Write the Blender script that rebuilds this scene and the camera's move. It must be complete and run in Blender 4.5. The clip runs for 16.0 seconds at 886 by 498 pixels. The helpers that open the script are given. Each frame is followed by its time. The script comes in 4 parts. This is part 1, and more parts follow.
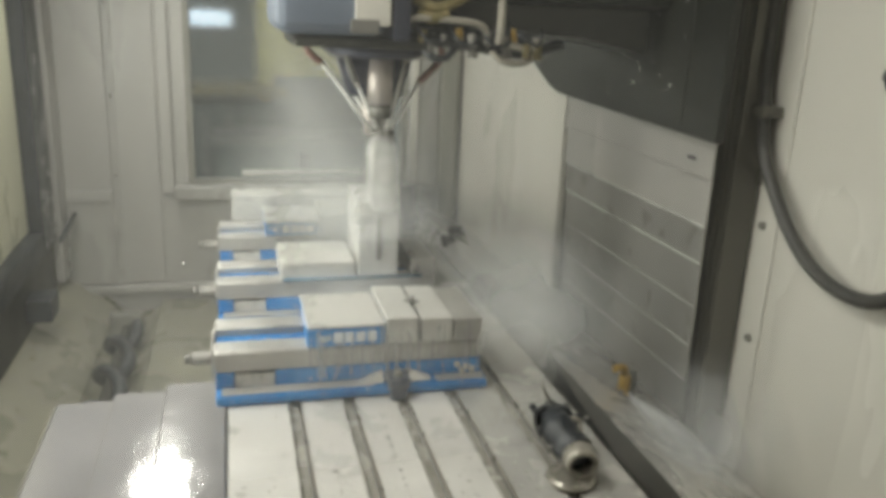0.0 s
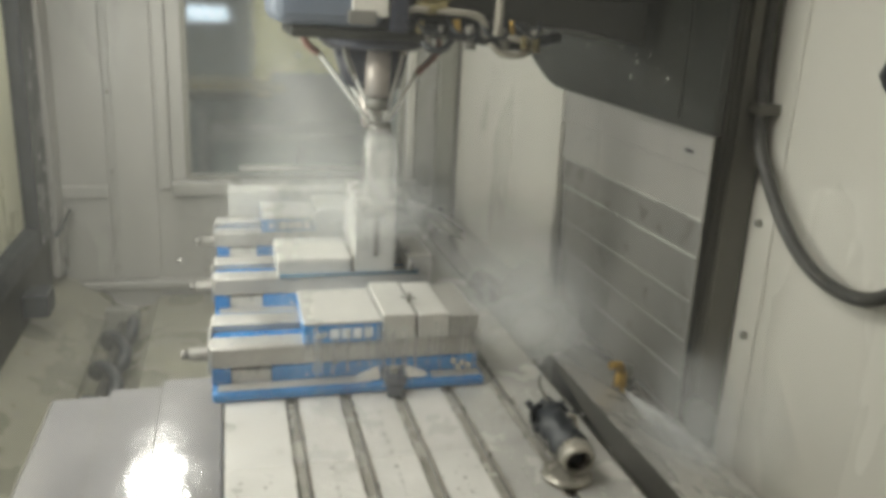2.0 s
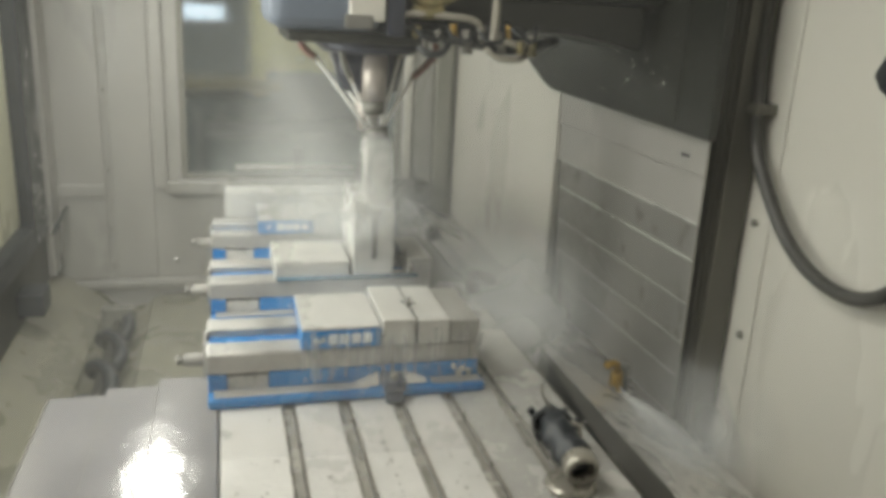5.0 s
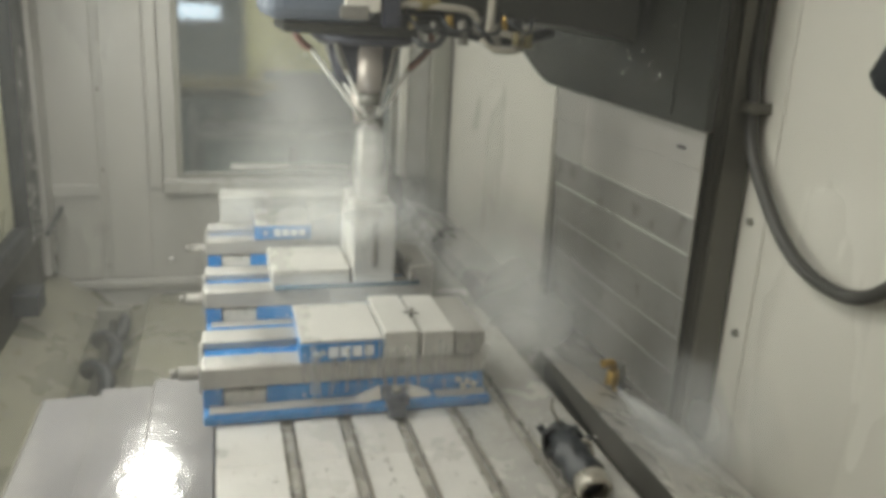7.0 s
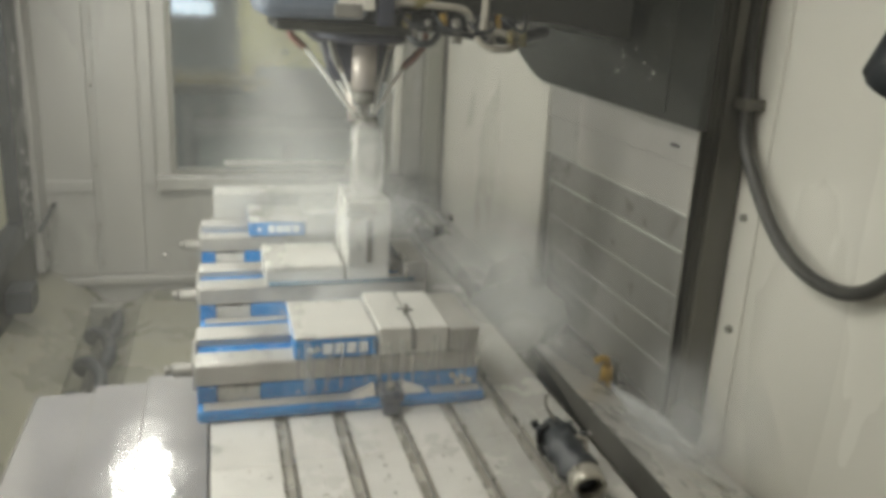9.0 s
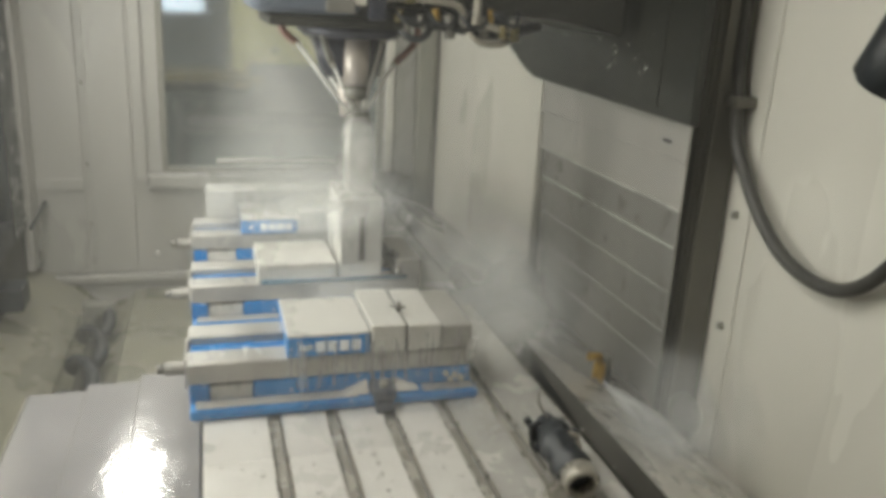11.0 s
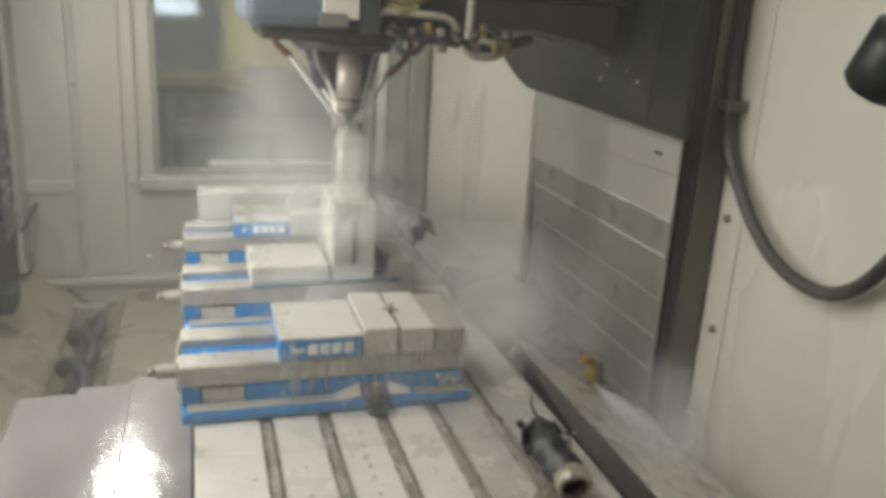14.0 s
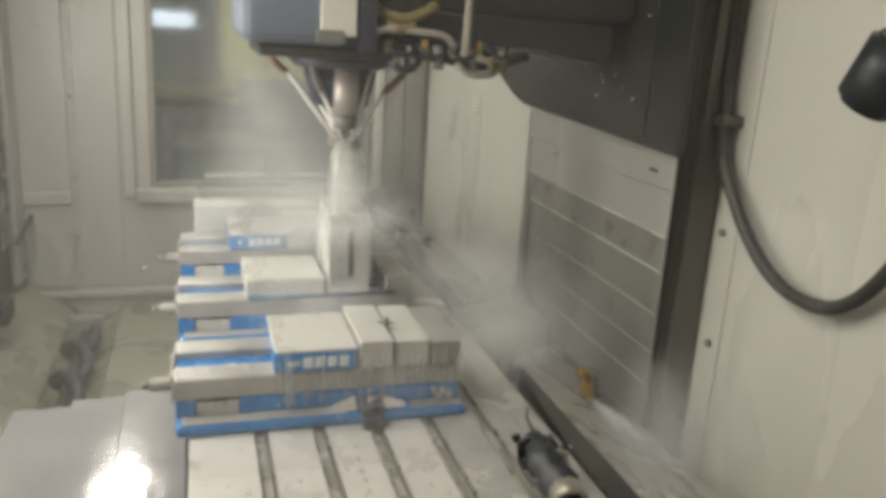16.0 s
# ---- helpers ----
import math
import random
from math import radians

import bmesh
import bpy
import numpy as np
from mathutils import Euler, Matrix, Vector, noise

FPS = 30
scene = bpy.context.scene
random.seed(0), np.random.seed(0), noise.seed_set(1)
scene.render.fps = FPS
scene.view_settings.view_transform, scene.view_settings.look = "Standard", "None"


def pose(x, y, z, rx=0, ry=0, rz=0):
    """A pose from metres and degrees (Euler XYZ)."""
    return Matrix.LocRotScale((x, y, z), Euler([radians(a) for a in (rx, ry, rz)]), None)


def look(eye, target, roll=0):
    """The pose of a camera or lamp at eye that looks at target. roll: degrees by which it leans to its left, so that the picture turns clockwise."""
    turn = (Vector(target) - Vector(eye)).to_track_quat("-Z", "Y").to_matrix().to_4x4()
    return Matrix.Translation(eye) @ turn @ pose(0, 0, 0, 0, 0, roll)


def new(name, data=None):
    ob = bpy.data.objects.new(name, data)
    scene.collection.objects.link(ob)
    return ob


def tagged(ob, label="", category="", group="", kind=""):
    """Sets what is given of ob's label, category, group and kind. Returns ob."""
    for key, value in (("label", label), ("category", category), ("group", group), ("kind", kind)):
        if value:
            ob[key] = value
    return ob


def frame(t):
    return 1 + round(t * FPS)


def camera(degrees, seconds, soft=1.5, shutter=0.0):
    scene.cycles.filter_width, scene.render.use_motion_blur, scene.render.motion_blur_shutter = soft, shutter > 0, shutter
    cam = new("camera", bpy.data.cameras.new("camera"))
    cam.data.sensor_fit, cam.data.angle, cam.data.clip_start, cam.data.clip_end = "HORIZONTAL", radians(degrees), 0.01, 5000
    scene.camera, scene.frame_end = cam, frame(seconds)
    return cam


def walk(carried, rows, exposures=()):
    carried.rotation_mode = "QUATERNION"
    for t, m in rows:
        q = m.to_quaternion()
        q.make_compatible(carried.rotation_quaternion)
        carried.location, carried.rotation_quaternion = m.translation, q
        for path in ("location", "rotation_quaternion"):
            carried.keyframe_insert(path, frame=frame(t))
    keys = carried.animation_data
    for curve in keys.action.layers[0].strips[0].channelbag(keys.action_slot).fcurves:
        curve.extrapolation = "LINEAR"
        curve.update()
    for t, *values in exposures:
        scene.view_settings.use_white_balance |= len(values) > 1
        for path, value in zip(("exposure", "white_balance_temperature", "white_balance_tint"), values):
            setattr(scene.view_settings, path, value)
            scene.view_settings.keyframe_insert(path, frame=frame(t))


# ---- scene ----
EYE = (-0.2365, 0.0, 0.569)
cam = camera(57.47, 16.0, soft=4.7)
walk(cam, [
    (0, pose(*EYE, 73.550, -2.507, -14.199)),
    (0.5, pose(*EYE, 73.488, -2.654, -14.270)),
    (1, pose(*EYE, 73.347, -2.720, -14.288)),
    (1.5, pose(*EYE, 73.316, -2.750, -14.305)),
    (2, pose(*EYE, 73.319, -2.740, -14.364)),
    (2.5, pose(*EYE, 73.311, -2.759, -14.367)),
    (3, pose(*EYE, 73.356, -2.708, -14.520)),
    (3.5, pose(*EYE, 73.307, -2.874, -14.484)),
    (4, pose(*EYE, 73.284, -2.864, -14.488)),
    (6.5, pose(*EYE, 73.246, -2.917, -14.827)),
    (7, pose(*EYE, 73.235, -2.868, -14.894)),
    (7.5, pose(*EYE, 73.212, -3.023, -14.932)),
    (8, pose(*EYE, 73.091, -2.876, -15.196)),
    (8.5, pose(*EYE, 73.026, -2.997, -15.132)),
    (9, pose(*EYE, 72.999, -2.970, -15.286)),
    (11.5, pose(*EYE, 72.854, -3.110, -15.913)),
    (12, pose(*EYE, 72.886, -3.233, -15.926)),
    (12.5, pose(*EYE, 72.923, -3.219, -15.934)),
    (13, pose(*EYE, 72.974, -3.195, -16.140)),
    (13.5, pose(*EYE, 72.987, -3.105, -16.309)),
    (14, pose(*EYE, 73.089, -3.243, -16.287)),
    (14.5, pose(*EYE, 73.158, -3.372, -16.234)),
    (15, pose(*EYE, 73.205, -3.385, -16.298)),
    (15.5, pose(*EYE, 73.500, -3.527, -16.364)),
    (16, pose(*EYE, 74.028, -3.500, -16.507)),
], exposures=[(0, 0.0, 6500, 10), (7, 0.0, 6500, 10), (9, 0.0, 6520, 10.5), (12.5, 0.0, 6570, 11.5), (15, 0.0, 6680, 13), (16, 0.0, 6770, 14)])

# ---------------------------------------------------------------- light
world = bpy.data.worlds.new("world")
scene.world = world
world.use_nodes = True
world.node_tree.nodes["Background"].inputs[0].default_value = (0.80, 0.86, 0.92, 1)
world.node_tree.nodes["Background"].inputs[1].default_value = 0.6


def area_lamp(name, eye, target, width, depth, power, colour):
    data = bpy.data.lights.new(name, "AREA")
    data.shape, data.size, data.size_y = "RECTANGLE", width, depth
    data.energy, data.color = power, colour
    ob = new(name, data)
    ob.matrix_world = look(eye, target)
    return ob


WARM = (0.965, 0.98, 0.885)
area_lamp("work_light_lamp", (-0.50, 2.56, 0.83), (0.15, 1.7, 0.05), 0.11, 0.06, 4.5, WARM)
area_lamp("roof_light_lamp", (-0.60, 0.88, 1.29), (-0.06, 1.15, 0.0), 0.13, 2.4, 44.0, WARM)
# unseen fill lamp added inside the opaque door pane, standing in for its light
area_lamp("door_fill_lamp", (-0.765, 1.55, 0.42), (0.6, 2.00, 0.10), 1.0, 0.8, 12.0, WARM)

scene.view_settings.exposure = 0.0


# ---------------------------------------------------------------- materials
def surface(name, light, dark, scale=8.0, rough=(0.4, 0.6), metal=0.0, bump=0.1, grain=120.0, spot=None, streak=1.0, spec=0.5, coat=0.0):
    """Two colours mixed by a large noise, a fine grain in roughness and relief, and spots of a third colour."""
    m = bpy.data.materials.new(name)
    m.use_nodes = True
    t = m.node_tree
    b = t.nodes["Principled BSDF"]
    co = t.nodes.new("ShaderNodeTexCoord")
    mp = t.nodes.new("ShaderNodeMapping")
    mp.inputs["Scale"].default_value = (1, 1, streak)
    t.links.new(co.outputs["Object"], mp.inputs["Vector"])
    big = t.nodes.new("ShaderNodeTexNoise")
    big.inputs["Scale"].default_value, big.inputs["Detail"].default_value, big.inputs["Roughness"].default_value = scale, 5.0, 0.6
    t.links.new(mp.outputs[0], big.inputs["Vector"])
    ramp = t.nodes.new("ShaderNodeMapRange")
    ramp.inputs["From Min"].default_value, ramp.inputs["From Max"].default_value = 0.32, 0.68
    t.links.new(big.outputs["Fac"], ramp.inputs["Value"])
    mix = t.nodes.new("ShaderNodeMix")
    mix.data_type = "RGBA"
    mix.inputs["A"].default_value, mix.inputs["B"].default_value = (*dark, 1), (*light, 1)
    t.links.new(ramp.outputs[0], mix.inputs["Factor"])
    colour = mix.outputs["Result"]
    fine = t.nodes.new("ShaderNodeTexNoise")
    fine.inputs["Scale"].default_value, fine.inputs["Detail"].default_value = grain, 3.0
    t.links.new(co.outputs["Object"], fine.inputs["Vector"])
    if spot:
        sp = t.nodes.new("ShaderNodeTexNoise")
        sp.inputs["Scale"].default_value, sp.inputs["Detail"].default_value = spot[1], 2.0
        t.links.new(co.outputs["Object"], sp.inputs["Vector"])
        cut = t.nodes.new("ShaderNodeMapRange")
        cut.inputs["From Min"].default_value, cut.inputs["From Max"].default_value = spot[2], spot[2] + 0.06
        t.links.new(sp.outputs["Fac"], cut.inputs["Value"])
        mix2 = t.nodes.new("ShaderNodeMix")
        mix2.data_type = "RGBA"
        mix2.inputs["B"].default_value = (*spot[0], 1)
        t.links.new(cut.outputs[0], mix2.inputs["Factor"])
        t.links.new(colour, mix2.inputs["A"])
        colour = mix2.outputs["Result"]
    t.links.new(colour, b.inputs["Base Color"])
    rr = t.nodes.new("ShaderNodeMapRange")
    rr.inputs["From Min"].default_value, rr.inputs["From Max"].default_value = 0.35, 0.65
    rr.inputs["To Min"].default_value, rr.inputs["To Max"].default_value = rough
    t.links.new(big.outputs["Fac"], rr.inputs["Value"])
    t.links.new(rr.outputs[0], b.inputs["Roughness"])
    b.inputs["Metallic"].default_value = metal
    b.inputs["Specular IOR Level"].default_value = spec
    b.inputs["Coat Weight"].default_value = coat
    b.inputs["Coat Roughness"].default_value = 0.12
    bp = t.nodes.new("ShaderNodeBump")
    bp.inputs["Strength"].default_value, bp.inputs["Distance"].default_value = bump, 0.002
    t.links.new(fine.outputs["Fac"], bp.inputs["Height"])
    t.links.new(bp.outputs[0], b.inputs["Normal"])
    t.links.new(bp.outputs[0], b.inputs["Coat Normal"])
    return m


def veil(name, colour, strength, scale, low, high, airy=True):
    """Thin water mist: mostly see-through, in drifting patches, thinner towards its rim."""
    m = bpy.data.materials.new(name)
    m.use_nodes = True
    t = m.node_tree
    t.nodes.remove(t.nodes["Principled BSDF"])
    out = t.nodes["Material Output"]
    clear, milk, mix = t.nodes.new("ShaderNodeBsdfTransparent"), t.nodes.new("ShaderNodeBsdfDiffuse"), t.nodes.new("ShaderNodeMixShader")
    glow = t.nodes.new("ShaderNodeBsdfTranslucent")
    both = t.nodes.new("ShaderNodeMixShader")
    both.inputs[0].default_value = 0.5
    milk.inputs["Color"].default_value = glow.inputs["Color"].default_value = (*colour, 1)
    # normals fixed up towards the lamps, so every sheet looks lit from above
    for shader, up in ((milk, 1.0), (glow, -1.0)) if airy else ():
        n = t.nodes.new("ShaderNodeCombineXYZ")
        n.inputs[0].default_value, n.inputs[1].default_value, n.inputs[2].default_value = -0.38 * up, -0.30 * up, 0.87 * up
        t.links.new(n.outputs[0], shader.inputs["Normal"])
    t.links.new(milk.outputs[0], both.inputs[1])
    t.links.new(glow.outputs[0], both.inputs[2])
    co, nz = t.nodes.new("ShaderNodeTexCoord"), t.nodes.new("ShaderNodeTexNoise")
    nz.inputs["Scale"].default_value, nz.inputs["Detail"].default_value = scale, 4.0
    t.links.new(co.outputs["Object"], nz.inputs["Vector"])
    rg = t.nodes.new("ShaderNodeMapRange")
    rg.inputs["From Min"].default_value, rg.inputs["From Max"].default_value = low, high
    rg.inputs["To Min"].default_value, rg.inputs["To Max"].default_value = 0.0, 1.0
    t.links.new(nz.outputs["Fac"], rg.inputs["Value"])
    dens = t.nodes.new("ShaderNodeAttribute")
    dens.attribute_name = "thickness"
    mul, mul2 = t.nodes.new("ShaderNodeMath"), t.nodes.new("ShaderNodeMath")
    mul.operation = mul2.operation = "MULTIPLY"
    t.links.new(rg.outputs[0], mul.inputs[0])
    t.links.new(dens.outputs["Fac"], mul.inputs[1])
    t.links.new(mul.outputs[0], mul2.inputs[0])
    mul2.inputs[1].default_value = strength
    t.links.new(mul2.outputs[0], mix.inputs[0])
    t.links.new(clear.outputs[0], mix.inputs[1])
    t.links.new(both.outputs[0], mix.inputs[2])
    t.links.new(mix.outputs[0], out.inputs["Surface"])
    return m


def glowing(name, colour, strength):
    m = bpy.data.materials.new(name)
    m.use_nodes = True
    b = m.node_tree.nodes["Principled BSDF"]
    b.inputs["Base Color"].default_value = (*colour, 1)
    b.inputs["Emission Color"].default_value, b.inputs["Emission Strength"].default_value = (*colour, 1), strength
    return m


def clear_glass(name, rough, tint):
    m = bpy.data.materials.new(name)
    m.use_nodes = True
    b = m.node_tree.nodes["Principled BSDF"]
    b.inputs["Base Color"].default_value = (*tint, 1)
    b.inputs["Roughness"].default_value = rough
    b.inputs["Transmission Weight"].default_value = 1.0
    b.inputs["IOR"].default_value = 1.10
    t = m.node_tree
    co, mp, nz, bp = (t.nodes.new("ShaderNode" + k) for k in ("TexCoord", "Mapping", "TexNoise", "Bump"))
    mp.inputs["Scale"].default_value = (1.0, 1.0, 0.18)
    nz.inputs["Scale"].default_value, nz.inputs["Detail"].default_value = 70.0, 3.0
    bp.inputs["Strength"].default_value, bp.inputs["Distance"].default_value = 0.6, 0.004
    t.links.new(co.outputs["Object"], mp.inputs["Vector"])
    t.links.new(mp.outputs[0], nz.inputs["Vector"])
    t.links.new(nz.outputs["Fac"], bp.inputs["Height"])
    t.links.new(bp.outputs[0], b.inputs["Normal"])
    return m


WHITE = surface("wet_white_enamel", (0.64, 0.622, 0.565), (0.59, 0.575, 0.523), 1.6, (0.22, 0.5), 0, 0.12, 60, ((0.57, 0.555, 0.505), 30, 0.80), 0.35)
GREY_PANEL = surface("grey_enamel_sheet", (0.385, 0.376, 0.354), (0.315, 0.309, 0.291), 3.5, (0.2, 0.45), 0, 0.12, 60, ((0.33, 0.31, 0.28), 40, 0.7), 0.3)
PAN = surface("stained_pan_enamel", (0.29, 0.277, 0.212), (0.19, 0.185, 0.15), 4.0, (0.15, 0.45), 0, 0.25, 90, ((0.22, 0.21, 0.18), 28, 0.64))
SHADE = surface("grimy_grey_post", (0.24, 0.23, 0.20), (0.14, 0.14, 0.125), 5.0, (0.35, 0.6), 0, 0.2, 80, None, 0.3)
DEEP_GREY = surface("dark_front_wall_paint", (0.066, 0.062, 0.048), (0.040, 0.038, 0.032), 5.0, (0.4, 0.6), 0, 0.2, 80, None, 0.3)
POST = surface("dull_grey_post_paint", (0.29, 0.285, 0.25), (0.22, 0.217, 0.19), 3.0, (0.3, 0.5), 0, 0.15, 80, None, 0.3)
BLACK = surface("black_rubber_seal", (0.035, 0.04, 0.045), (0.02, 0.022, 0.025), 9.0, (0.3, 0.5), 0, 0.3, 90)
DARK = surface("dark_machine_paint", (0.024, 0.025, 0.020), (0.014, 0.015, 0.013), 4.0, (0.35, 0.6), 0, 0.25, 140, ((0.30, 0.29, 0.24), 46, 0.76))
SLATE = surface("blue_grey_cowl_paint", (0.15, 0.18, 0.23), (0.10, 0.12, 0.16), 6.0, (0.3, 0.5), 0, 0.15, 90)
PLATE = surface("brushed_way_cover_steel", (0.36, 0.35, 0.33), (0.22, 0.215, 0.205), 5.0, (0.35, 0.6), 0.55, 0.15, 150, ((0.22, 0.21, 0.20), 22, 0.62), 0.25)
PLATE_LIGHTER = surface("lighter_way_cover_steel", (0.52, 0.505, 0.475), (0.40, 0.39, 0.37), 5.0, (0.28, 0.45), 0.45, 0.15, 150, ((0.33, 0.32, 0.30), 20, 0.68), 0.25)
GAP_SHADE = surface("painted_gap_shade", (0.13, 0.125, 0.11), (0.08, 0.077, 0.068), 8.0, (0.35, 0.55), 0, 0.25, 80)
SADDLE = surface("wet_cover_steel", (0.31, 0.30, 0.305), (0.24, 0.235, 0.24), 4.0, (0.09, 0.18), 0.35, 0.5, 34, None)
TABLE = surface("machined_table_iron", (0.62, 0.61, 0.585), (0.49, 0.482, 0.462), 6.0, (0.24, 0.42), 0.08, 0.3, 70, ((0.43, 0.43, 0.415), 24, 0.68))
TABLE_DARKER = surface("darker_table_iron", (0.50, 0.492, 0.468), (0.36, 0.355, 0.336), 9.0, (0.12, 0.32), 0.15, 0.3, 70, ((0.42, 0.42, 0.40), 26, 0.62))
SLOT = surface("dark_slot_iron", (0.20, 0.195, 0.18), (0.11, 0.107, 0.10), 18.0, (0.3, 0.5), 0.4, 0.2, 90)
COLUMN = surface("dark_column_paint", (0.13, 0.122, 0.098), (0.075, 0.071, 0.058), 5.0, (0.4, 0.6), 0, 0.2, 80, None, 0.3)
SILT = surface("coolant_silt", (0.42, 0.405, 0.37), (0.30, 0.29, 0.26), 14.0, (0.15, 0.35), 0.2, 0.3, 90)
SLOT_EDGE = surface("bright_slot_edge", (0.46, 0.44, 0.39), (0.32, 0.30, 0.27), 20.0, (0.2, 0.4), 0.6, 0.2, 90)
BLUE = surface("blue_vise_enamel", (0.014, 0.21, 0.55), (0.010, 0.14, 0.42), 12.0, (0.12, 0.3), 0, 0.2, 70, ((0.48, 0.56, 0.62), 60, 0.66), 0.25, 0.5, 0.6)
STEEL = surface("wet_ground_steel", (0.48, 0.47, 0.445), (0.35, 0.34, 0.32), 14.0, (0.28, 0.50), 0.45, 0.25, 80)
STEEL_DIM = surface("dull_steel", (0.25, 0.24, 0.222), (0.165, 0.16, 0.148), 16.0, (0.4, 0.6), 0.35, 0.2, 100)
CREAM = surface("coolant_covered_aluminium", (0.57, 0.565, 0.535), (0.47, 0.465, 0.44), 10.0, (0.22, 0.45), 0.15, 0.2, 70)
LETTER = surface("white_plate_lettering", (0.80, 0.84, 0.86), (0.66, 0.72, 0.78), 20.0, (0.3, 0.5))
CHROME = surface("spindle_nose_steel", (0.56, 0.51, 0.47), (0.42, 0.39, 0.36), 10.0, (0.38, 0.5), 0.6, 0.1, 100)
NAVY = surface("blue_black_ring", (0.055, 0.06, 0.085), (0.03, 0.033, 0.05), 10.0, (0.25, 0.4), 0.2)
CLAMP = surface("blue_grey_clamp_steel", (0.15, 0.165, 0.20), (0.09, 0.10, 0.13), 20.0, (0.25, 0.45), 0.4)
BRASS = surface("brass_fitting", (0.55, 0.36, 0.10), (0.34, 0.22, 0.06), 25.0, (0.3, 0.45), 0.8)
OCHRE = surface("ochre_hose_braid", (0.26, 0.21, 0.09), (0.13, 0.11, 0.05), 40.0, (0.4, 0.6))
HOSE = surface("black_hose_rubber", (0.060, 0.058, 0.052), (0.035, 0.034, 0.031), 12.0, (0.35, 0.5))
PIPE = surface("pale_plastic_pipe", (0.58, 0.55, 0.48), (0.44, 0.42, 0.36), 20.0, (0.25, 0.4))
PALE_HOSE = surface("dull_pale_hose", (0.40, 0.375, 0.32), (0.27, 0.255, 0.22), 24.0, (0.35, 0.55), 0, 0.3, 150, ((0.14, 0.13, 0.11), 50, 0.62))
RING = surface("dull_pale_pipe_ring", (0.34, 0.32, 0.275), (0.22, 0.21, 0.18), 30.0, (0.2, 0.35), 0.3)
TEAL = surface("dark_teal_rod", (0.03, 0.10, 0.16), (0.02, 0.06, 0.10), 30.0, (0.25, 0.4), 0.2)
GLINT = surface("painted_glint", (0.80, 0.80, 0.78), (0.66, 0.66, 0.64), 30.0, (0.05, 0.12), 0.5)
RED = surface("red_hose_end", (0.26, 0.13, 0.10), (0.15, 0.075, 0.06), 25.0, (0.35, 0.5))
GUARD = surface("wet_guard_steel", (0.62, 0.61, 0.58), (0.50, 0.49, 0.465), 5.0, (0.2, 0.4), 0.4, 0.3, 60, ((0.18, 0.175, 0.16), 20, 0.64))
JET = veil("foaming_coolant_jet", (0.93, 0.93, 0.91), 1.0, 60.0, -2.0, -1.0, False)
WATER = veil("coolant_jet_water", (0.93, 0.93, 0.90), 0.9, 22.0, -0.3, 0.6, False)
HAZE = veil("mist_and_painted_haze", (0.92, 0.92, 0.89), 1.0, 1.6, 0.05, 0.6)
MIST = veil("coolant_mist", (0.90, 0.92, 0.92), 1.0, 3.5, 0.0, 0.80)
DOOR_GLASS = surface("milky_door_pane", (0.72, 0.70, 0.54), (0.62, 0.60, 0.46), 3.0, (0.2, 0.4), 0, 0.1, 60, None, 0.4)
PANE = clear_glass("wet_window_glass", 0.21, (0.90, 0.93, 0.90))
LAMP_FACE = glowing("lit_lamp_cover", (1.0, 0.95, 0.85), 9.0)
SHOP_LIGHT = glowing("shop_tube_light", (0.75, 0.88, 1.0), 0.95)


# ---------------------------------------------------------------- mesh helpers
def mesh(bm, name, material):
    me = bpy.data.meshes.new(name)
    bm.normal_update()
    bm.to_mesh(me)
    bm.free()
    for m in material if isinstance(material, (list, tuple)) else [material]:
        me.materials.append(m)
    return me


def part(name, bm, material, parent=None, label="", at=None):
    ob = new(name, mesh(bm, name, material))
    if parent is not None:
        ob.parent = parent
    if at is not None:
        ob.matrix_basis = at
    return tagged(ob, label)


def thing(name, at, label, category, group="", kind=""):
    ob = new(name)
    ob.empty_display_size = 0.05
    ob.matrix_basis = at
    return tagged(ob, label, category, group, kind)


def box(x0, x1, y0, y1, z0, z1, bevel=0.0, seg=2, bm=None):
    b = bmesh.new()
    bmesh.ops.create_cube(b, size=1)
    bmesh.ops.transform(b, matrix=Matrix.LocRotScale(((x0 + x1) / 2, (y0 + y1) / 2, (z0 + z1) / 2), None, (x1 - x0, y1 - y0, z1 - z0)), verts=b.verts)
    if bevel:
        bmesh.ops.bevel(b, geom=b.edges[:], offset=bevel, segments=seg, affect="EDGES", profile=0.6)
    return add(bm, b)


def add(bm, b):
    """Joins b into bm, or gives b back."""
    if bm is None:
        return b
    me = bpy.data.meshes.new("joined")
    b.to_mesh(me)
    b.free()
    bm.from_mesh(me)
    bpy.data.meshes.remove(me)
    return bm


def rod(a, b, r0, r1=None, seg=20, cap=True, bm=None, bevel=0.0):
    """A round bar from a to b."""
    a, b = Vector(a), Vector(b)
    m = bmesh.new()
    bmesh.ops.create_cone(m, cap_ends=cap, segments=seg, radius1=r0, radius2=r0 if r1 is None else r1, depth=(b - a).length)
    if bevel:
        bmesh.ops.bevel(m, geom=[e for e in m.edges if len(e.link_faces) == 2 and e.calc_face_angle(0) > 1], offset=bevel, segments=2, affect="EDGES")
    turn = (b - a).to_track_quat("Z", "Y").to_matrix().to_4x4()
    bmesh.ops.transform(m, matrix=Matrix.Translation((a + b) / 2) @ turn, verts=m.verts)
    for f in m.faces:
        f.smooth = len(f.verts) == 4
    return add(bm, m)


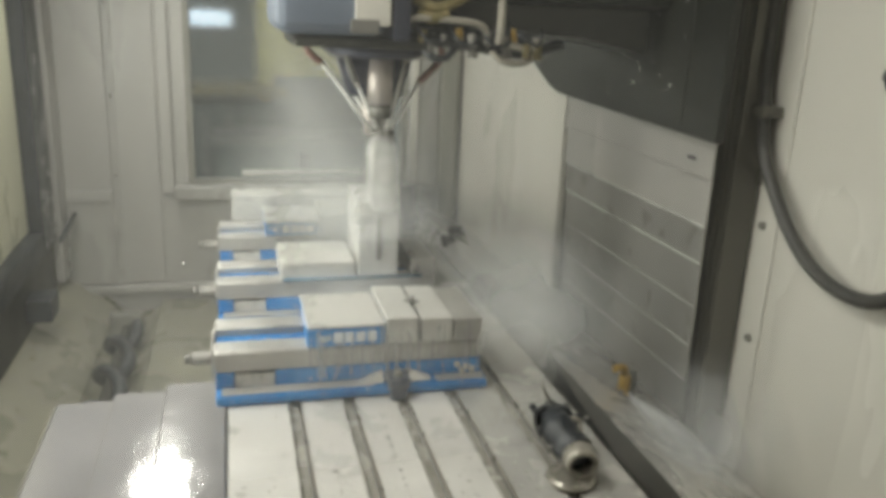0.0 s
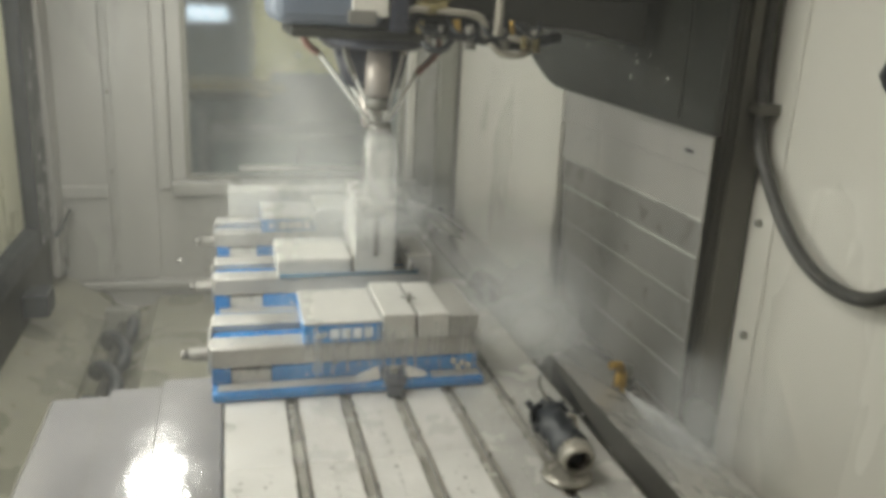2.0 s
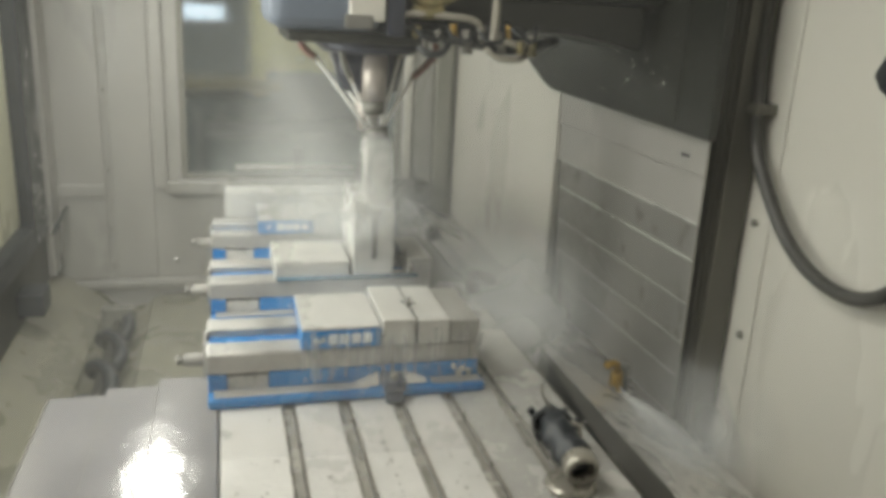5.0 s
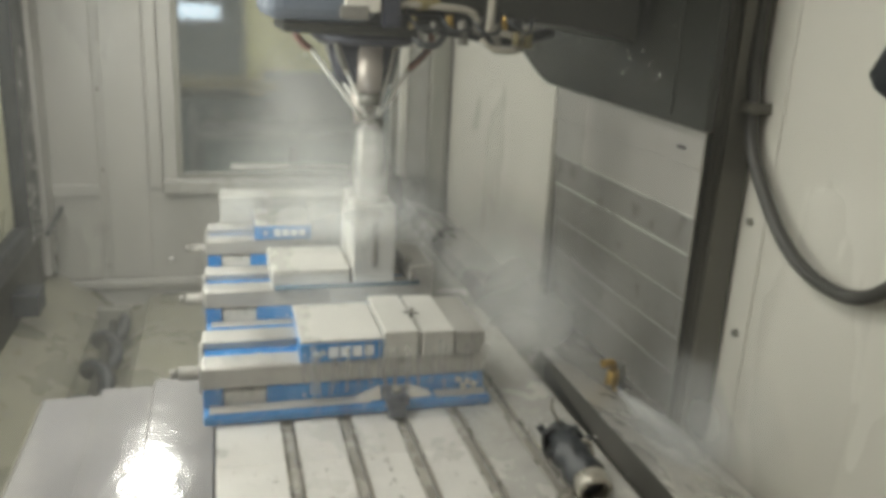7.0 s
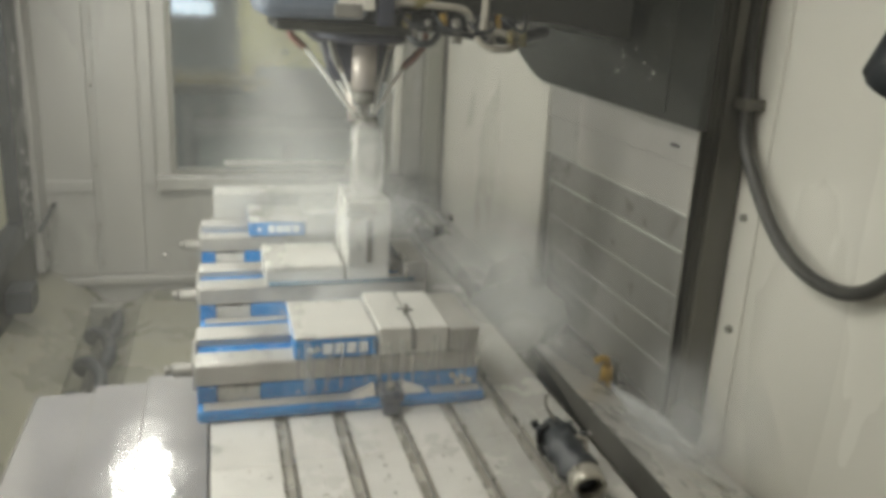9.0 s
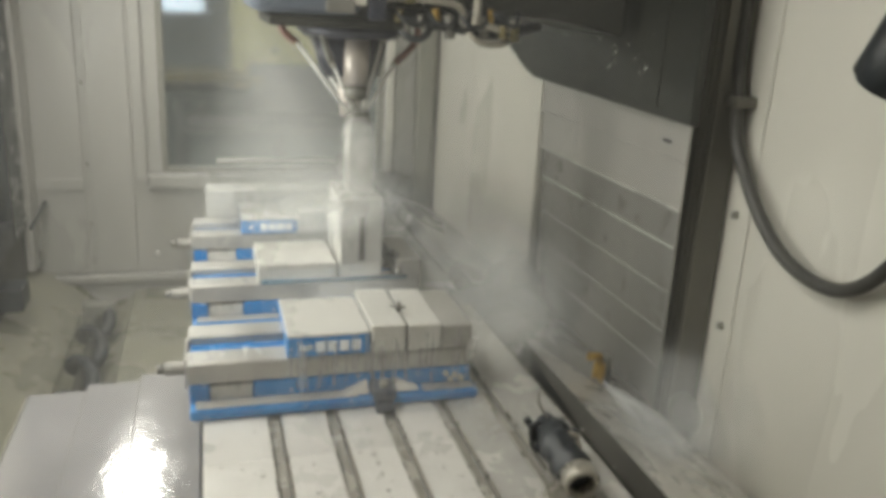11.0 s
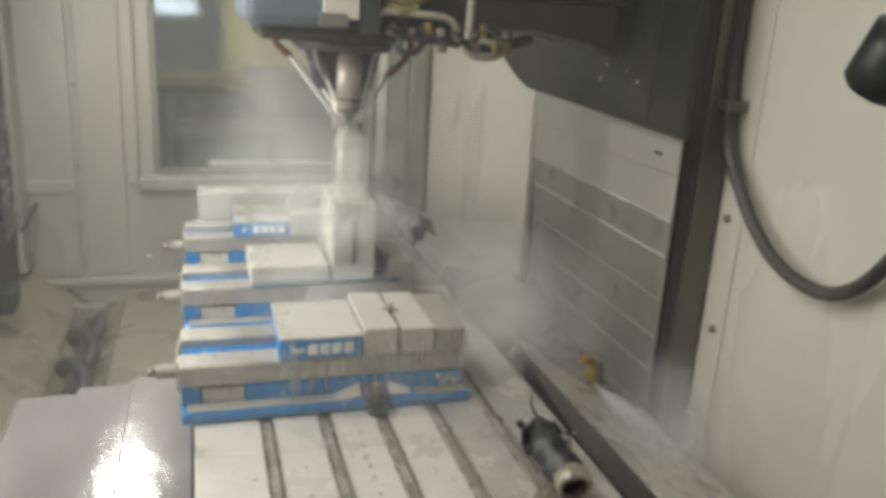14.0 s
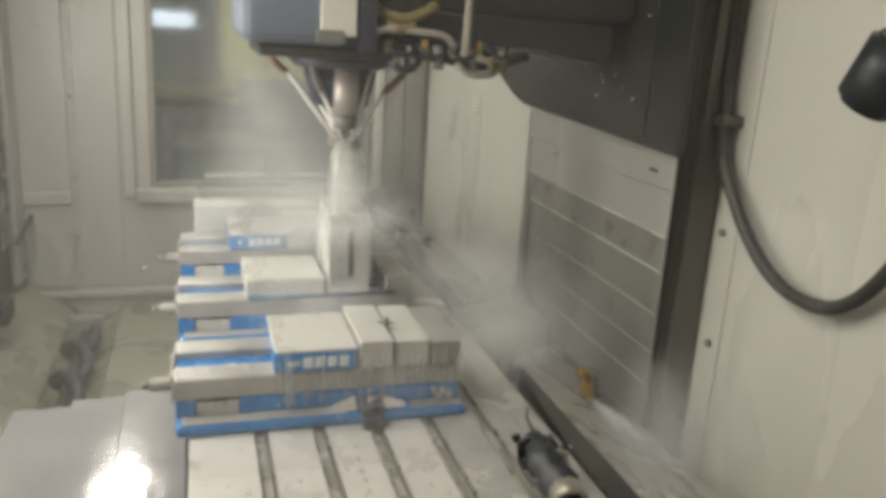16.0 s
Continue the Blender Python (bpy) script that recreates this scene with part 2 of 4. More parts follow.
def prism(points, y0, y1, bm=None, bevel=0.0):
    """A section in x and z, drawn out along y."""
    m = bmesh.new()
    near = [m.verts.new((x, y0, z)) for x, z in points]
    far = [m.verts.new((x, y1, z)) for x, z in points]
    n = len(points)
    m.faces.new(near)
    m.faces.new(far[::-1])
    for i in range(n):
        m.faces.new((near[i], far[i], far[(i + 1) % n], near[(i + 1) % n]))
    bmesh.ops.recalc_face_normals(m, faces=m.faces)
    if bevel:
        bmesh.ops.bevel(m, geom=m.edges[:], offset=bevel, segments=2, affect="EDGES")
    return add(bm, m)


def tube(points, radius, seg=10, bm=None):
    """A hose through the points, rounded by a Catmull-Rom curve."""
    p = [Vector(q) for q in points]
    path = []
    for i in range(len(p) - 1):
        a, b, c, d = p[max(i - 1, 0)], p[i], p[i + 1], p[min(i + 2, len(p) - 1)]
        for k in range(8):
            t = k / 8
            path.append(0.5 * ((2 * b) + (c - a) * t + (2 * a - 5 * b + 4 * c - d) * t * t + (3 * b - a - 3 * c + d) * t ** 3))
    path.append(p[-1])
    m = bmesh.new()
    rings, side = [], None
    for i, q in enumerate(path):
        ahead = (path[min(i + 1, len(path) - 1)] - path[max(i - 1, 0)]).normalized()
        if side is None:
            side = ahead.orthogonal().normalized()
        side = (side - ahead * side.dot(ahead)).normalized()
        up = ahead.cross(side)
        rings.append([m.verts.new(q + radius * (math.cos(a) * side + math.sin(a) * up)) for a in [2 * math.pi * j / seg for j in range(seg)]])
    for r, s in zip(rings, rings[1:]):
        for j in range(seg):
            m.faces.new((r[j], r[(j + 1) % seg], s[(j + 1) % seg], s[j])).smooth = True
    m.faces.new(rings[0][::-1])
    m.faces.new(rings[-1])
    return add(bm, m)


def slab(a, b, c, d, thick, bevel=0.0):
    """A plate on four corners, with its thickness away from the side that a, b, c, d turn round."""
    p = [Vector(v) for v in (a, b, c, d)]
    n = (p[1] - p[0]).cross(p[3] - p[0]).normalized() * thick
    m = bmesh.new()
    top = [m.verts.new(v) for v in p]
    low = [m.verts.new(v - n) for v in p]
    m.faces.new(top)
    m.faces.new(low[::-1])
    for i in range(4):
        m.faces.new((top[i], low[i], low[(i + 1) % 4], top[(i + 1) % 4]))
    bmesh.ops.recalc_face_normals(m, faces=m.faces)
    if bevel:
        bmesh.ops.bevel(m, geom=m.edges[:], offset=bevel, segments=2, affect="EDGES")
    return m


# ---------------------------------------------------------------- enclosure
FRONT, BACK, FAR, NEAR, PAN_Z, ROOF = -0.80, 0.69, 2.80, -0.40, -0.44, 1.36


def setting(name, bm, material, label, category):
    return tagged(part(name, bm, material), label, category, kind="structure")


def enclosure():
    # far side wall round the window opening
    x0, x1, z0 = -0.385, 0.36, -0.03
    b = box(FRONT - 0.05, x0, FAR, FAR + 0.05, PAN_Z - 0.1, ROOF)
    box(x1, BACK + 0.05, FAR, FAR + 0.05, PAN_Z - 0.1, ROOF, bm=b)
    box(x0, x1, FAR, FAR + 0.05, PAN_Z - 0.1, z0, bm=b)
    box(x0, x1, FAR, FAR + 0.05, 0.95, ROOF, bm=b)
    wall = setting("wall_far", b, GREY_PANEL, "grey enamelled sheet wall of the enclosure, splashed with coolant", "wall")
    for a, c, d in ((-0.785, -0.625, 0.012), (-0.605, -0.475, 0.008)):
        part("panel", box(a, c, FAR - d, FAR - 0.001, PAN_Z + 0.07, ROOF - 0.05, 0.004), GREY_PANEL, wall)
    part("panel", box(-0.47, -0.43, FAR - 0.02, FAR - 0.001, -0.06, ROOF - 0.05, 0.006), GREY_PANEL, wall)
    part("cross_rail", box(-0.785, -0.625, FAR - 0.024, FAR - 0.013, -0.085, -0.045, 0.004), GREY_PANEL, wall)
    for z in (0.55, 0.26, 0.0, -0.2, -0.33):
        part("rivet", rod((-0.615, FAR - 0.006, z), (-0.615, FAR + 0.004, z), 0.007, 0.004, 10), SHADE, wall)
    # dome added to carry a lamp's glint, its brightness put into the colour
    part("glint_dome", rod((-0.415, FAR - 0.013, -0.315), (-0.415, FAR - 0.001, -0.315), 0.008, 0.013, 16, bevel=0.004), GLINT, wall, "small pale dome that paints a lamp's glint on the wall")
    part("skirting", box(-0.795, BACK, FAR - 0.03, FAR - 0.001, PAN_Z + 0.035, PAN_Z + 0.065, 0.008), GREY_PANEL, wall, "rolled sheet skirting above the chip pan")
    part("post", box(0.362, 0.392, FAR - 0.03, FAR - 0.001, -0.028, ROOF - 0.05, 0.008), WHITE, wall)
    part("panel", box(0.396, 0.468, FAR - 0.012, FAR - 0.001, PAN_Z + 0.07, ROOF - 0.05, 0.004), GREY_PANEL, wall)
    part("post", box(0.470, 0.535, FAR - 0.03, FAR - 0.001, PAN_Z + 0.07, ROOF - 0.05, 0.012), POST, wall)
    part("bracket", box(0.415, 0.452, FAR - 0.045, FAR - 0.013, -0.085, -0.045, 0.006), SHADE, wall)

    win = tagged(new("window_1"), "wide wet window in the side wall, streaked with coolant", "window", kind="structure")
    win.location = (0, FAR, 0)
    part("window_sill", box(-0.43, 0.41, -0.05, -0.002, -0.075, -0.03, 0.008), GREY_PANEL, win)
    part("window_frame", box(x0, x0 + 0.02, 0.002, 0.045, z0, 0.95, 0.003), SHADE, win)
    part("window_frame", box(x1 - 0.02, x1, 0.002, 0.045, z0, 0.95, 0.003), SHADE, win)
    part("window_frame", box(x0 + 0.02, x1 - 0.02, 0.002, 0.045, z0, z0 + 0.015, 0.003), SHADE, win)
    pane = part("pane", box(x0 + 0.02, x1 - 0.02, 0.02, 0.024, z0 + 0.015, 0.95), PANE, win)
    pane.visible_shadow = False
    part("rail", box(-0.21, 0.20, -0.012, 0.012, 0.002, 0.016, 0.003), WHITE, win)
    part("handle", box(-0.014, 0.014, -0.03, 0.010, 0.018, 0.085, 0.008, 3), BLACK, win, "black pull handle")

    # back wall, front wall, near side wall, roof
    back = setting("wall_back", box(BACK, BACK + 0.05, NEAR, FAR, PAN_Z - 0.1, ROOF), WHITE, "white enamelled back wall, misted with coolant", "wall")
    part("seam_strip", box(BACK - 0.004, BACK - 0.0005, 1.185, 1.245, -0.27, ROOF - 0.02, 0.0015, 1), WHITE, back)
    part("side_panel", slab((0.587, 1.932, -0.33), (0.587, 1.932, ROOF - 0.02), (0.553, FAR - 0.002, ROOF - 0.02), (0.553, FAR - 0.002, -0.33), 0.02, 0.004), WHITE, back, "white sheet panel between the column and the far corner")
    b = box(FRONT - 0.05, FRONT, NEAR, 0.25, PAN_Z - 0.1, ROOF)
    box(FRONT - 0.05, FRONT, 2.66, FAR, PAN_Z - 0.1, ROOF, bm=b)
    box(FRONT - 0.05, FRONT, 0.25, 2.66, PAN_Z - 0.1, -0.17, bm=b)
    box(FRONT - 0.05, FRONT, 0.25, 2.66, 0.9, ROOF, bm=b)
    front = setting("wall_front", b, DEEP_GREY, "dark front wall beside the doors", "wall")
    part("post", box(FRONT + 0.002, FRONT + 0.03, 2.664, 2.796, PAN_Z + 0.12, ROOF - 0.05, 0.008), GREY_PANEL, front)
    part("latch_bar", slab((FRONT + 0.045, 2.54, -0.150), (FRONT + 0.045, 2.54, -0.138), (FRONT + 0.045, 2.79, -0.118), (FRONT + 0.045, 2.79, -0.130), 0.013, 0.003), BLACK, front)
    part("bracket", box(FRONT + 0.002, FRONT + 0.07, 2.26, 2.36, -0.30, -0.235, 0.006), BLACK, front)
    # door_2 is an unseen addition, put behind the fill lamp's near end
    for name, y, near, far, wide in (("door_1", 1.93, -0.68, 0.55, 0.17), ("door_2", 0.72, -0.42, 0.42, 0.05)):
        door = tagged(new(name), "sliding front door with a milky splashed pane in black rubber", "door", kind="structure")
        door.location = (FRONT, y, 0)
        part("pane", box(-0.03, -0.02, near, far, -0.10, 0.85), DOOR_GLASS, door)
        for y0, y1 in ((near - 0.048, near), (far, far + wide)):
            part("seal", box(-0.035, 0.02, y0, y1, -0.17, 0.9, 0.012), BLACK, door)
        part("seal", box(-0.035, 0.02, near, far, -0.17, -0.10, 0.012), BLACK, door)
        part("seal", box(-0.035, 0.02, near, far, 0.85, 0.9, 0.012), BLACK, door)
    setting("wall_near", box(FRONT - 0.05, BACK + 0.05, NEAR - 0.05, NEAR, PAN_Z - 0.1, ROOF), GREY_PANEL, "grey enamelled near side wall", "wall")
    setting("ceiling", box(FRONT - 0.05, BACK + 0.05, NEAR - 0.05, FAR + 0.05, ROOF, ROOF + 0.04), WHITE, "white sheet roof of the enclosure", "ceiling")

    # chip pan: flat bed, trough of the auger, slanting front
    b = slab((-0.49, NEAR, PAN_Z), (BACK, NEAR, PAN_Z + 0.02), (BACK, FAR, PAN_Z + 0.02), (-0.49, FAR, PAN_Z), 0.02)
    add(b, slab((FRONT, NEAR, PAN_Z + 0.10), (-0.64, NEAR, PAN_Z), (-0.64, FAR, PAN_Z), (FRONT, FAR, PAN_Z + 0.10), 0.02))
    arc = [(-0.565 + 0.075 * math.cos(a), PAN_Z + 0.04 * math.sin(a)) for a in [math.pi + math.pi * k / 12 for k in range(13)]]
    under = [(-0.565 + 0.085 * math.cos(a), PAN_Z + 0.05 * math.sin(a)) for a in [2 * math.pi - math.pi * k / 12 for k in range(13)]]
    for p, q, r, s in zip(arc, arc[1:], under[::-1], under[-2::-1]):
        prism([p, q, s, r], NEAR, FAR, bm=b)
    setting("floor", b, PAN, "stained pale chip pan, wet with coolant", "floor")


def auger():
    a = thing("chip_auger", pose(-0.570, 2.26, PAN_Z + 0.030), "dark steel screw auger in the pan's trough", "auger")
    part("shaft", rod((0, -0.9, 0), (0, 0.28, 0), 0.014), DEEP_GREY, a)
    m = bmesh.new()
    pitch, r = 0.203, 0.050
    old = None
    for i in range(0, 24 * 5 + 7):
        t = i / 24
        y, w = -0.834 + t * pitch, 2 * math.pi * t
        ring = [m.verts.new((q * math.cos(w), y + s, q * math.sin(w))) for q, s in ((0.013, -0.010), (r, -0.009), (r, 0.009), (0.013, 0.010))]
        if old:
            for k in range(4):
                m.faces.new((old[k], old[(k + 1) % 4], ring[(k + 1) % 4], ring[k])).smooth = k in (0, 2)
        old = ring
    bmesh.ops.recalc_face_normals(m, faces=m.faces)
    part("flight", m, BLACK, a)
    part("bearing", box(-0.05, 0.05, 0.20, 0.24, -0.03, 0.052, 0.012), SHADE, a)


def shop():
    """What stands behind the window."""
    setting("backdrop", box(-2.2, 2.2, 5.6, 5.65, -1.2, 2.6), surface("shop_wall_paint", (0.20, 0.22, 0.20), (0.10, 0.12, 0.11), 1.2, (0.6, 0.8)), "dim grey-green workshop wall beyond the window", "wall")
    b = thing("workshop_cabinet", pose(0.19, 4.6, -1.2), "pale yellow steel cabinet in the workshop outside", "cabinet")
    y = surface("pale_yellow_paint", (0.66, 0.60, 0.24), (0.50, 0.45, 0.18), 4.0, (0.5, 0.7))
    part("body", box(-0.28, 0.22, 0, 0.5, 0, 2.6, 0.02), y, b)
    part("door", box(-0.26, 0.20, -0.02, -0.001, 0.1, 2.5, 0.008), y, b)
    r = thing("workshop_rack", pose(-0.45, 4.4, -1.2), "dark green rack with upright bars in the workshop", "rack")
    g = surface("dull_green_paint", (0.12, 0.15, 0.12), (0.07, 0.09, 0.075), 5.0, (0.5, 0.7))
    part("body", box(-0.6, 0.5, 0, 0.4, 0, 1.25, 0.01), g, r)
    for i in range(9):
        part("slat", box(-0.55 + 0.12 * i, -0.51 + 0.12 * i, -0.03, -0.001, 0.75, 1.2, 0.004), SHADE, r)
    part("shelf", box(-0.6, 0.5, -0.04, 0.4, 1.30, 1.34, 0.005), OCHRE, r)
    part("bin", box(-0.45, -0.10, -0.03, 0.3, 1.345, 1.50, 0.02), RED, r, "dull red bin")
    k = thing("workbench", pose(0.10, 4.0, -1.2), "grey-green workbench with a low back in the workshop", "workbench")
    part("body", box(-0.42, 0.40, 0, 0.45, 0, 1.10, 0.01), g, k)
    part("top", box(-0.44, 0.42, -0.02, 0.47, 1.101, 1.14, 0.006), SHADE, k)
    part("back_board", box(-0.12, 0.36, 0.40, 0.43, 1.141, 1.40, 0.006), SHADE, k)
    t = thing("workshop_light", pose(-0.36, 5.45, 0.44), "bluish tube light glowing in the workshop", "lamp")
    part("housing", box(-0.14, 0.14, 0.02, 0.148, -0.06, 0.10, 0.01), SHADE, t)
    part("tube", rod((-0.13, 0, 0.02), (0.13, 0, 0.02), 0.045), SHOP_LIGHT, t)


def lamps():
    w = thing("work_light", pose(-0.50, 2.59, 0.85), "small bright work light on a bracket", "lamp")
    m = look((0, 0, 0), (0.65, -0.86, -0.78))
    part("housing", box(-0.10, 0.10, -0.07, 0.07, 0.004, 0.06, 0.01), BLACK, w, at=m)
    part("lens", box(-0.075, 0.075, -0.045, 0.045, 0.0, 0.003), LAMP_FACE, w, at=m)
    part("bracket", rod((0, 0.02, 0.02), (0, 0.21, 0.10), 0.012), SHADE, w)
    r = thing("roof_light", pose(-0.60, 0.88, ROOF), "long enclosed light under the enclosure's roof", "lamp")
    part("housing", box(-0.10, 0.10, -1.25, 1.25, -0.03, -0.002, 0.01), WHITE, r)
    part("diffuser", box(-0.08, 0.08, -1.23, 1.23, -0.034, -0.0305), LAMP_FACE, r)


# ---------------------------------------------------------------- column and way cover
COL = 0.60
PLATES = [(0.372, 0.312, 0.95), (0.312, 0.222, 0.80), (0.222, 0.150, 0.62), (0.150, 0.062, 0.46), (0.062, -0.020, 0.30), (-0.020, -0.095, 0.16), (-0.095, -0.185, 0.0)]


def column():
    c = thing("machine_column", pose(COL, 1.58, PAN_Z), "dark grimy machine column against the back wall", "column")
    h = ROOF - PAN_Z - 0.002
    part("body", prism([(0.016, 0), (0.088, 0), (0.088, h), (0.016, h)], -0.315, 0.34, bevel=0.006), COLUMN, c)
    part("side_strip", box(0.03, 0.085, -0.327, -0.317, 0.02, h, 0.003), COLUMN, c)
    w = thing("way_cover", pose(COL, 1.58, 0), "telescoping steel way cover in overlapping plates", "way cover")
    plates = []
    for i, (top, low, share) in enumerate(PLATES):
        d = -0.022 + 0.0035 * i
        up = top + (0.10 if i == 0 else 0.03)
        y0, y1 = -0.340 + 0.004 * i, 0.325 - 0.006 * i
        pts = [(y0, low), (y1 - (0.10 if i == 6 else 0.0), low), (y1, low + (0.09 if i == 6 else 0.0)), (y1, up), (y0, up)]
        m = bmesh.new()
        front = [m.verts.new((d, y, z)) for y, z in pts]
        rear = [m.verts.new((d + 0.003, y, z)) for y, z in pts]
        m.faces.new(front)
        m.faces.new(rear[::-1])
        for k in range(len(pts)):
            m.faces.new((front[k], rear[k], rear[(k + 1) % len(pts)], front[(k + 1) % len(pts)]))
        bmesh.ops.recalc_face_normals(m, faces=m.faces)
        # the two upper plates take a lighter steel than the rest
        p = part("plate", m, PLATE_LIGHTER if i < 2 else PLATE, w)
        # paler metal on the folds paints the thin highlights along the plates
        part("folded_edge_highlight", box(d - 0.0035, d - 0.0002, y0, y1 - (0.10 if i == 6 else 0.0), low, low + 0.004, 0.001, 1), CREAM if i in (1, 2) else STEEL, p)
        if i == 0:
            part("slot", box(d - 0.0015, d, -0.285, -0.255, low + 0.027, low + 0.033, 0.0005, 1), BLACK, p)
        plates.append((p, share))
    return plates


def back_ledge():
    b = slab((0.368, NEAR, -0.085), (COL + 0.014, NEAR, -0.20), (COL + 0.014, FAR - 0.06, -0.20), (0.368, FAR - 0.06, -0.085), 0.006)
    l = tagged(part("chip_guard", b, GUARD), "wet sloping steel chip guard behind the table", "chip guard", kind="structure")
    # the near dark strips paint the shade of the gap behind the table
    part("lip", prism([(0.356, -0.118), (0.367, -0.080), (0.3695, -0.092), (0.362, -0.118)], NEAR + 0.01, 1.06), GAP_SHADE, l)
    part("lip", prism([(0.356, -0.118), (0.367, -0.080), (0.3695, -0.092), (0.362, -0.118)], 1.40, FAR - 0.06), GUARD, l)
    w = bmesh.new()
    near = [w.verts.new((x, 1.06, z)) for x, z in ((0.356, -0.118), (0.367, -0.080), (0.3695, -0.092), (0.362, -0.118))]
    far = [w.verts.new((x, 1.398, z)) for x, z in ((0.365, -0.086), (0.367, -0.080), (0.3695, -0.084), (0.367, -0.086))]
    w.faces.new(near)
    w.faces.new(far[::-1])
    for k in range(4):
        w.faces.new((near[k], far[k], far[(k + 1) % 4], near[(k + 1) % 4]))
    bmesh.ops.recalc_face_normals(w, faces=w.faces)
    part("gap_shade_end", w, GAP_SHADE, l)
    part("apron", slab((COL + 0.014, NEAR, -0.20), (BACK, NEAR, -0.28), (BACK, FAR - 0.06, -0.28), (COL + 0.014, FAR - 0.06, -0.20), 0.006), WHITE, l)
    # dark block below the gap, its shade put into the colour
    part("bed", box(0.20, 0.36, NEAR + 0.01, FAR - 0.06, PAN_Z + 0.02, -0.142), SHADE, l)
    f = thing("brass_nozzle", pose(0.505, 1.33, -0.155), "brass coolant fitting with a short steel tail", "fitting")
    part("body", rod((0, 0, 0), (0, 0, 0.045), 0.014, 0.012, 6), BRASS, f)
    part("elbow", tube([(0, 0, 0.04), (-0.01, -0.01, 0.065), (-0.035, -0.02, 0.07)], 0.008), BRASS, f)
    part("tail", tube([(0.01, 0, 0.012), (-0.03, -0.015, 0.01), (-0.06, -0.03, 0.012)], 0.006), STEEL_DIM, f)
    part("tail", rod((0.022, 0.02, -0.005), (0.022, 0.02, 0.05), 0.016, 0.014, 12), SHADE, f)


def saddle_cover():
    s = thing("saddle_cover", pose(0, 0, -0.10), "wet telescoping steel cover in front of the table", "way cover")
    edges = [(-0.262, -0.365, 0.0), (-0.358, -0.452, -0.007), (-0.447, -0.545, -0.014)]
    for hi, lo, z in edges:
        part("plate", box(lo, hi, 0.2, 1.405 + 1.5 * z, z - 0.0055, z, 0.0015, 1), SADDLE, s)
    for x, z in ((-0.3665, -0.0035), (-0.4535, -0.0105)):
        part("seam", box(x, x + 0.0035, 0.2, 1.39, z - 0.004, z - 0.0005), COLUMN, s)
    part("side_edge", box(-0.549, -0.5455, 0.2, 1.38, -0.05, -0.0145), COLUMN, s)
    part("bed", box(-0.54, 0.19, 0.2, 1.36, PAN_Z + 0.10, -0.021), SADDLE, s)


def hose_on_wall():
    x = BACK - 0.028
    h = thing("wall_hose", pose(x, 0, 0), "black rubber hose hanging in a loop on the back wall", "hose")
    part("hose", tube([(0, 1.262, 1.30), (0, 1.255, 0.60), (0, 1.238, 0.44), (0, 1.222, 0.36), (0, 1.185, 0.305), (0, 1.125, 0.242), (0, 1.06, 0.199), (0, 0.985, 0.180), (0, 0.915, 0.189), (0, 0.855, 0.235), (0, 0.80, 0.33), (0, 0.77, 0.46)], 0.0115, 12), HOSE, h)
    part("conduit", rod((0.006, 1.272, 0.44), (0.006, 1.272, 1.30), 0.016), SHADE, h)
    part("clip", box(-0.016, 0.027, 1.215, 1.27, 0.415, 0.435, 0.004), COLUMN, h)
    for y, z in ((1.222, 0.222), (1.212, 0.008)):
        s = thing("panel_screw", pose(BACK - 0.007, y, z), "small dark screw in the back wall", "screw")
        part("head", rod((-0.004, 0, 0), (0.003, 0, 0), 0.007, 0.008, 12), SHADE, s)
    l = thing("corner_lamp", pose(BACK - 0.10, 0.834, 0.551), "black round-ended lamp head on the back wall", "lamp")
    part("head", rod((0.006, -0.026, 0.022), (-0.005, 0.016, -0.060), 0.046, 0.040, 24, bevel=0.008), BLACK, l)
    part("arm", rod((0.005, -0.022, 0.005), (0.098, -0.04, 0.03), 0.014), SHADE, l)


def drops(rnd, count, place, small=0.0012, large=0.004):
    """Flat round drops; place gives for two random numbers a point and two directions across it."""
    m = bmesh.new()
    for i in range(count):
        c, u, v = place(rnd.random(), rnd.random())
        c, u, v = Vector(c), Vector(u), Vector(v)
        n = u.cross(v)
        r = small + (large - small) * rnd.random() ** 3
        long = 1 + 1.2 * rnd.random() ** 2
        ring = [[m.verts.new(c + k * r * (math.cos(a) * u + long * math.sin(a) * v) + h * r * n) for a in [2 * math.pi * j / 8 for j in range(8)]] for k, h in ((1.0, 0.05), (0.7, 0.38))]
        top = m.verts.new(c + 0.5 * r * n)
        for j in range(8):
            m.faces.new((ring[0][j], ring[0][(j + 1) % 8], ring[1][(j + 1) % 8], ring[1][j])).smooth = True
            m.faces.new((ring[1][j], ring[1][(j + 1) % 8], top)).smooth = True
    return m


def seal_drops():
    m = drops(random.Random(2), 90, lambda a, b: ((FRONT + 0.021, 2.49 + 0.15 * a, -0.15 + 0.55 * b * b), (0, 1, 0), (0, 0, 1)), 0.002, 0.007)
    tagged(new("seal_drops", mesh(m, "seal_drops", CREAM)), "pale drops of coolant on the door's black seal", "drops", kind="stuff")


# ---------------------------------------------------------------- table and vises
TABLE_Y, SHIFT = 1.35, 0.072
SLOTS = [-0.16, -0.08, 0.0, 0.08, 0.16]
RIDES = []


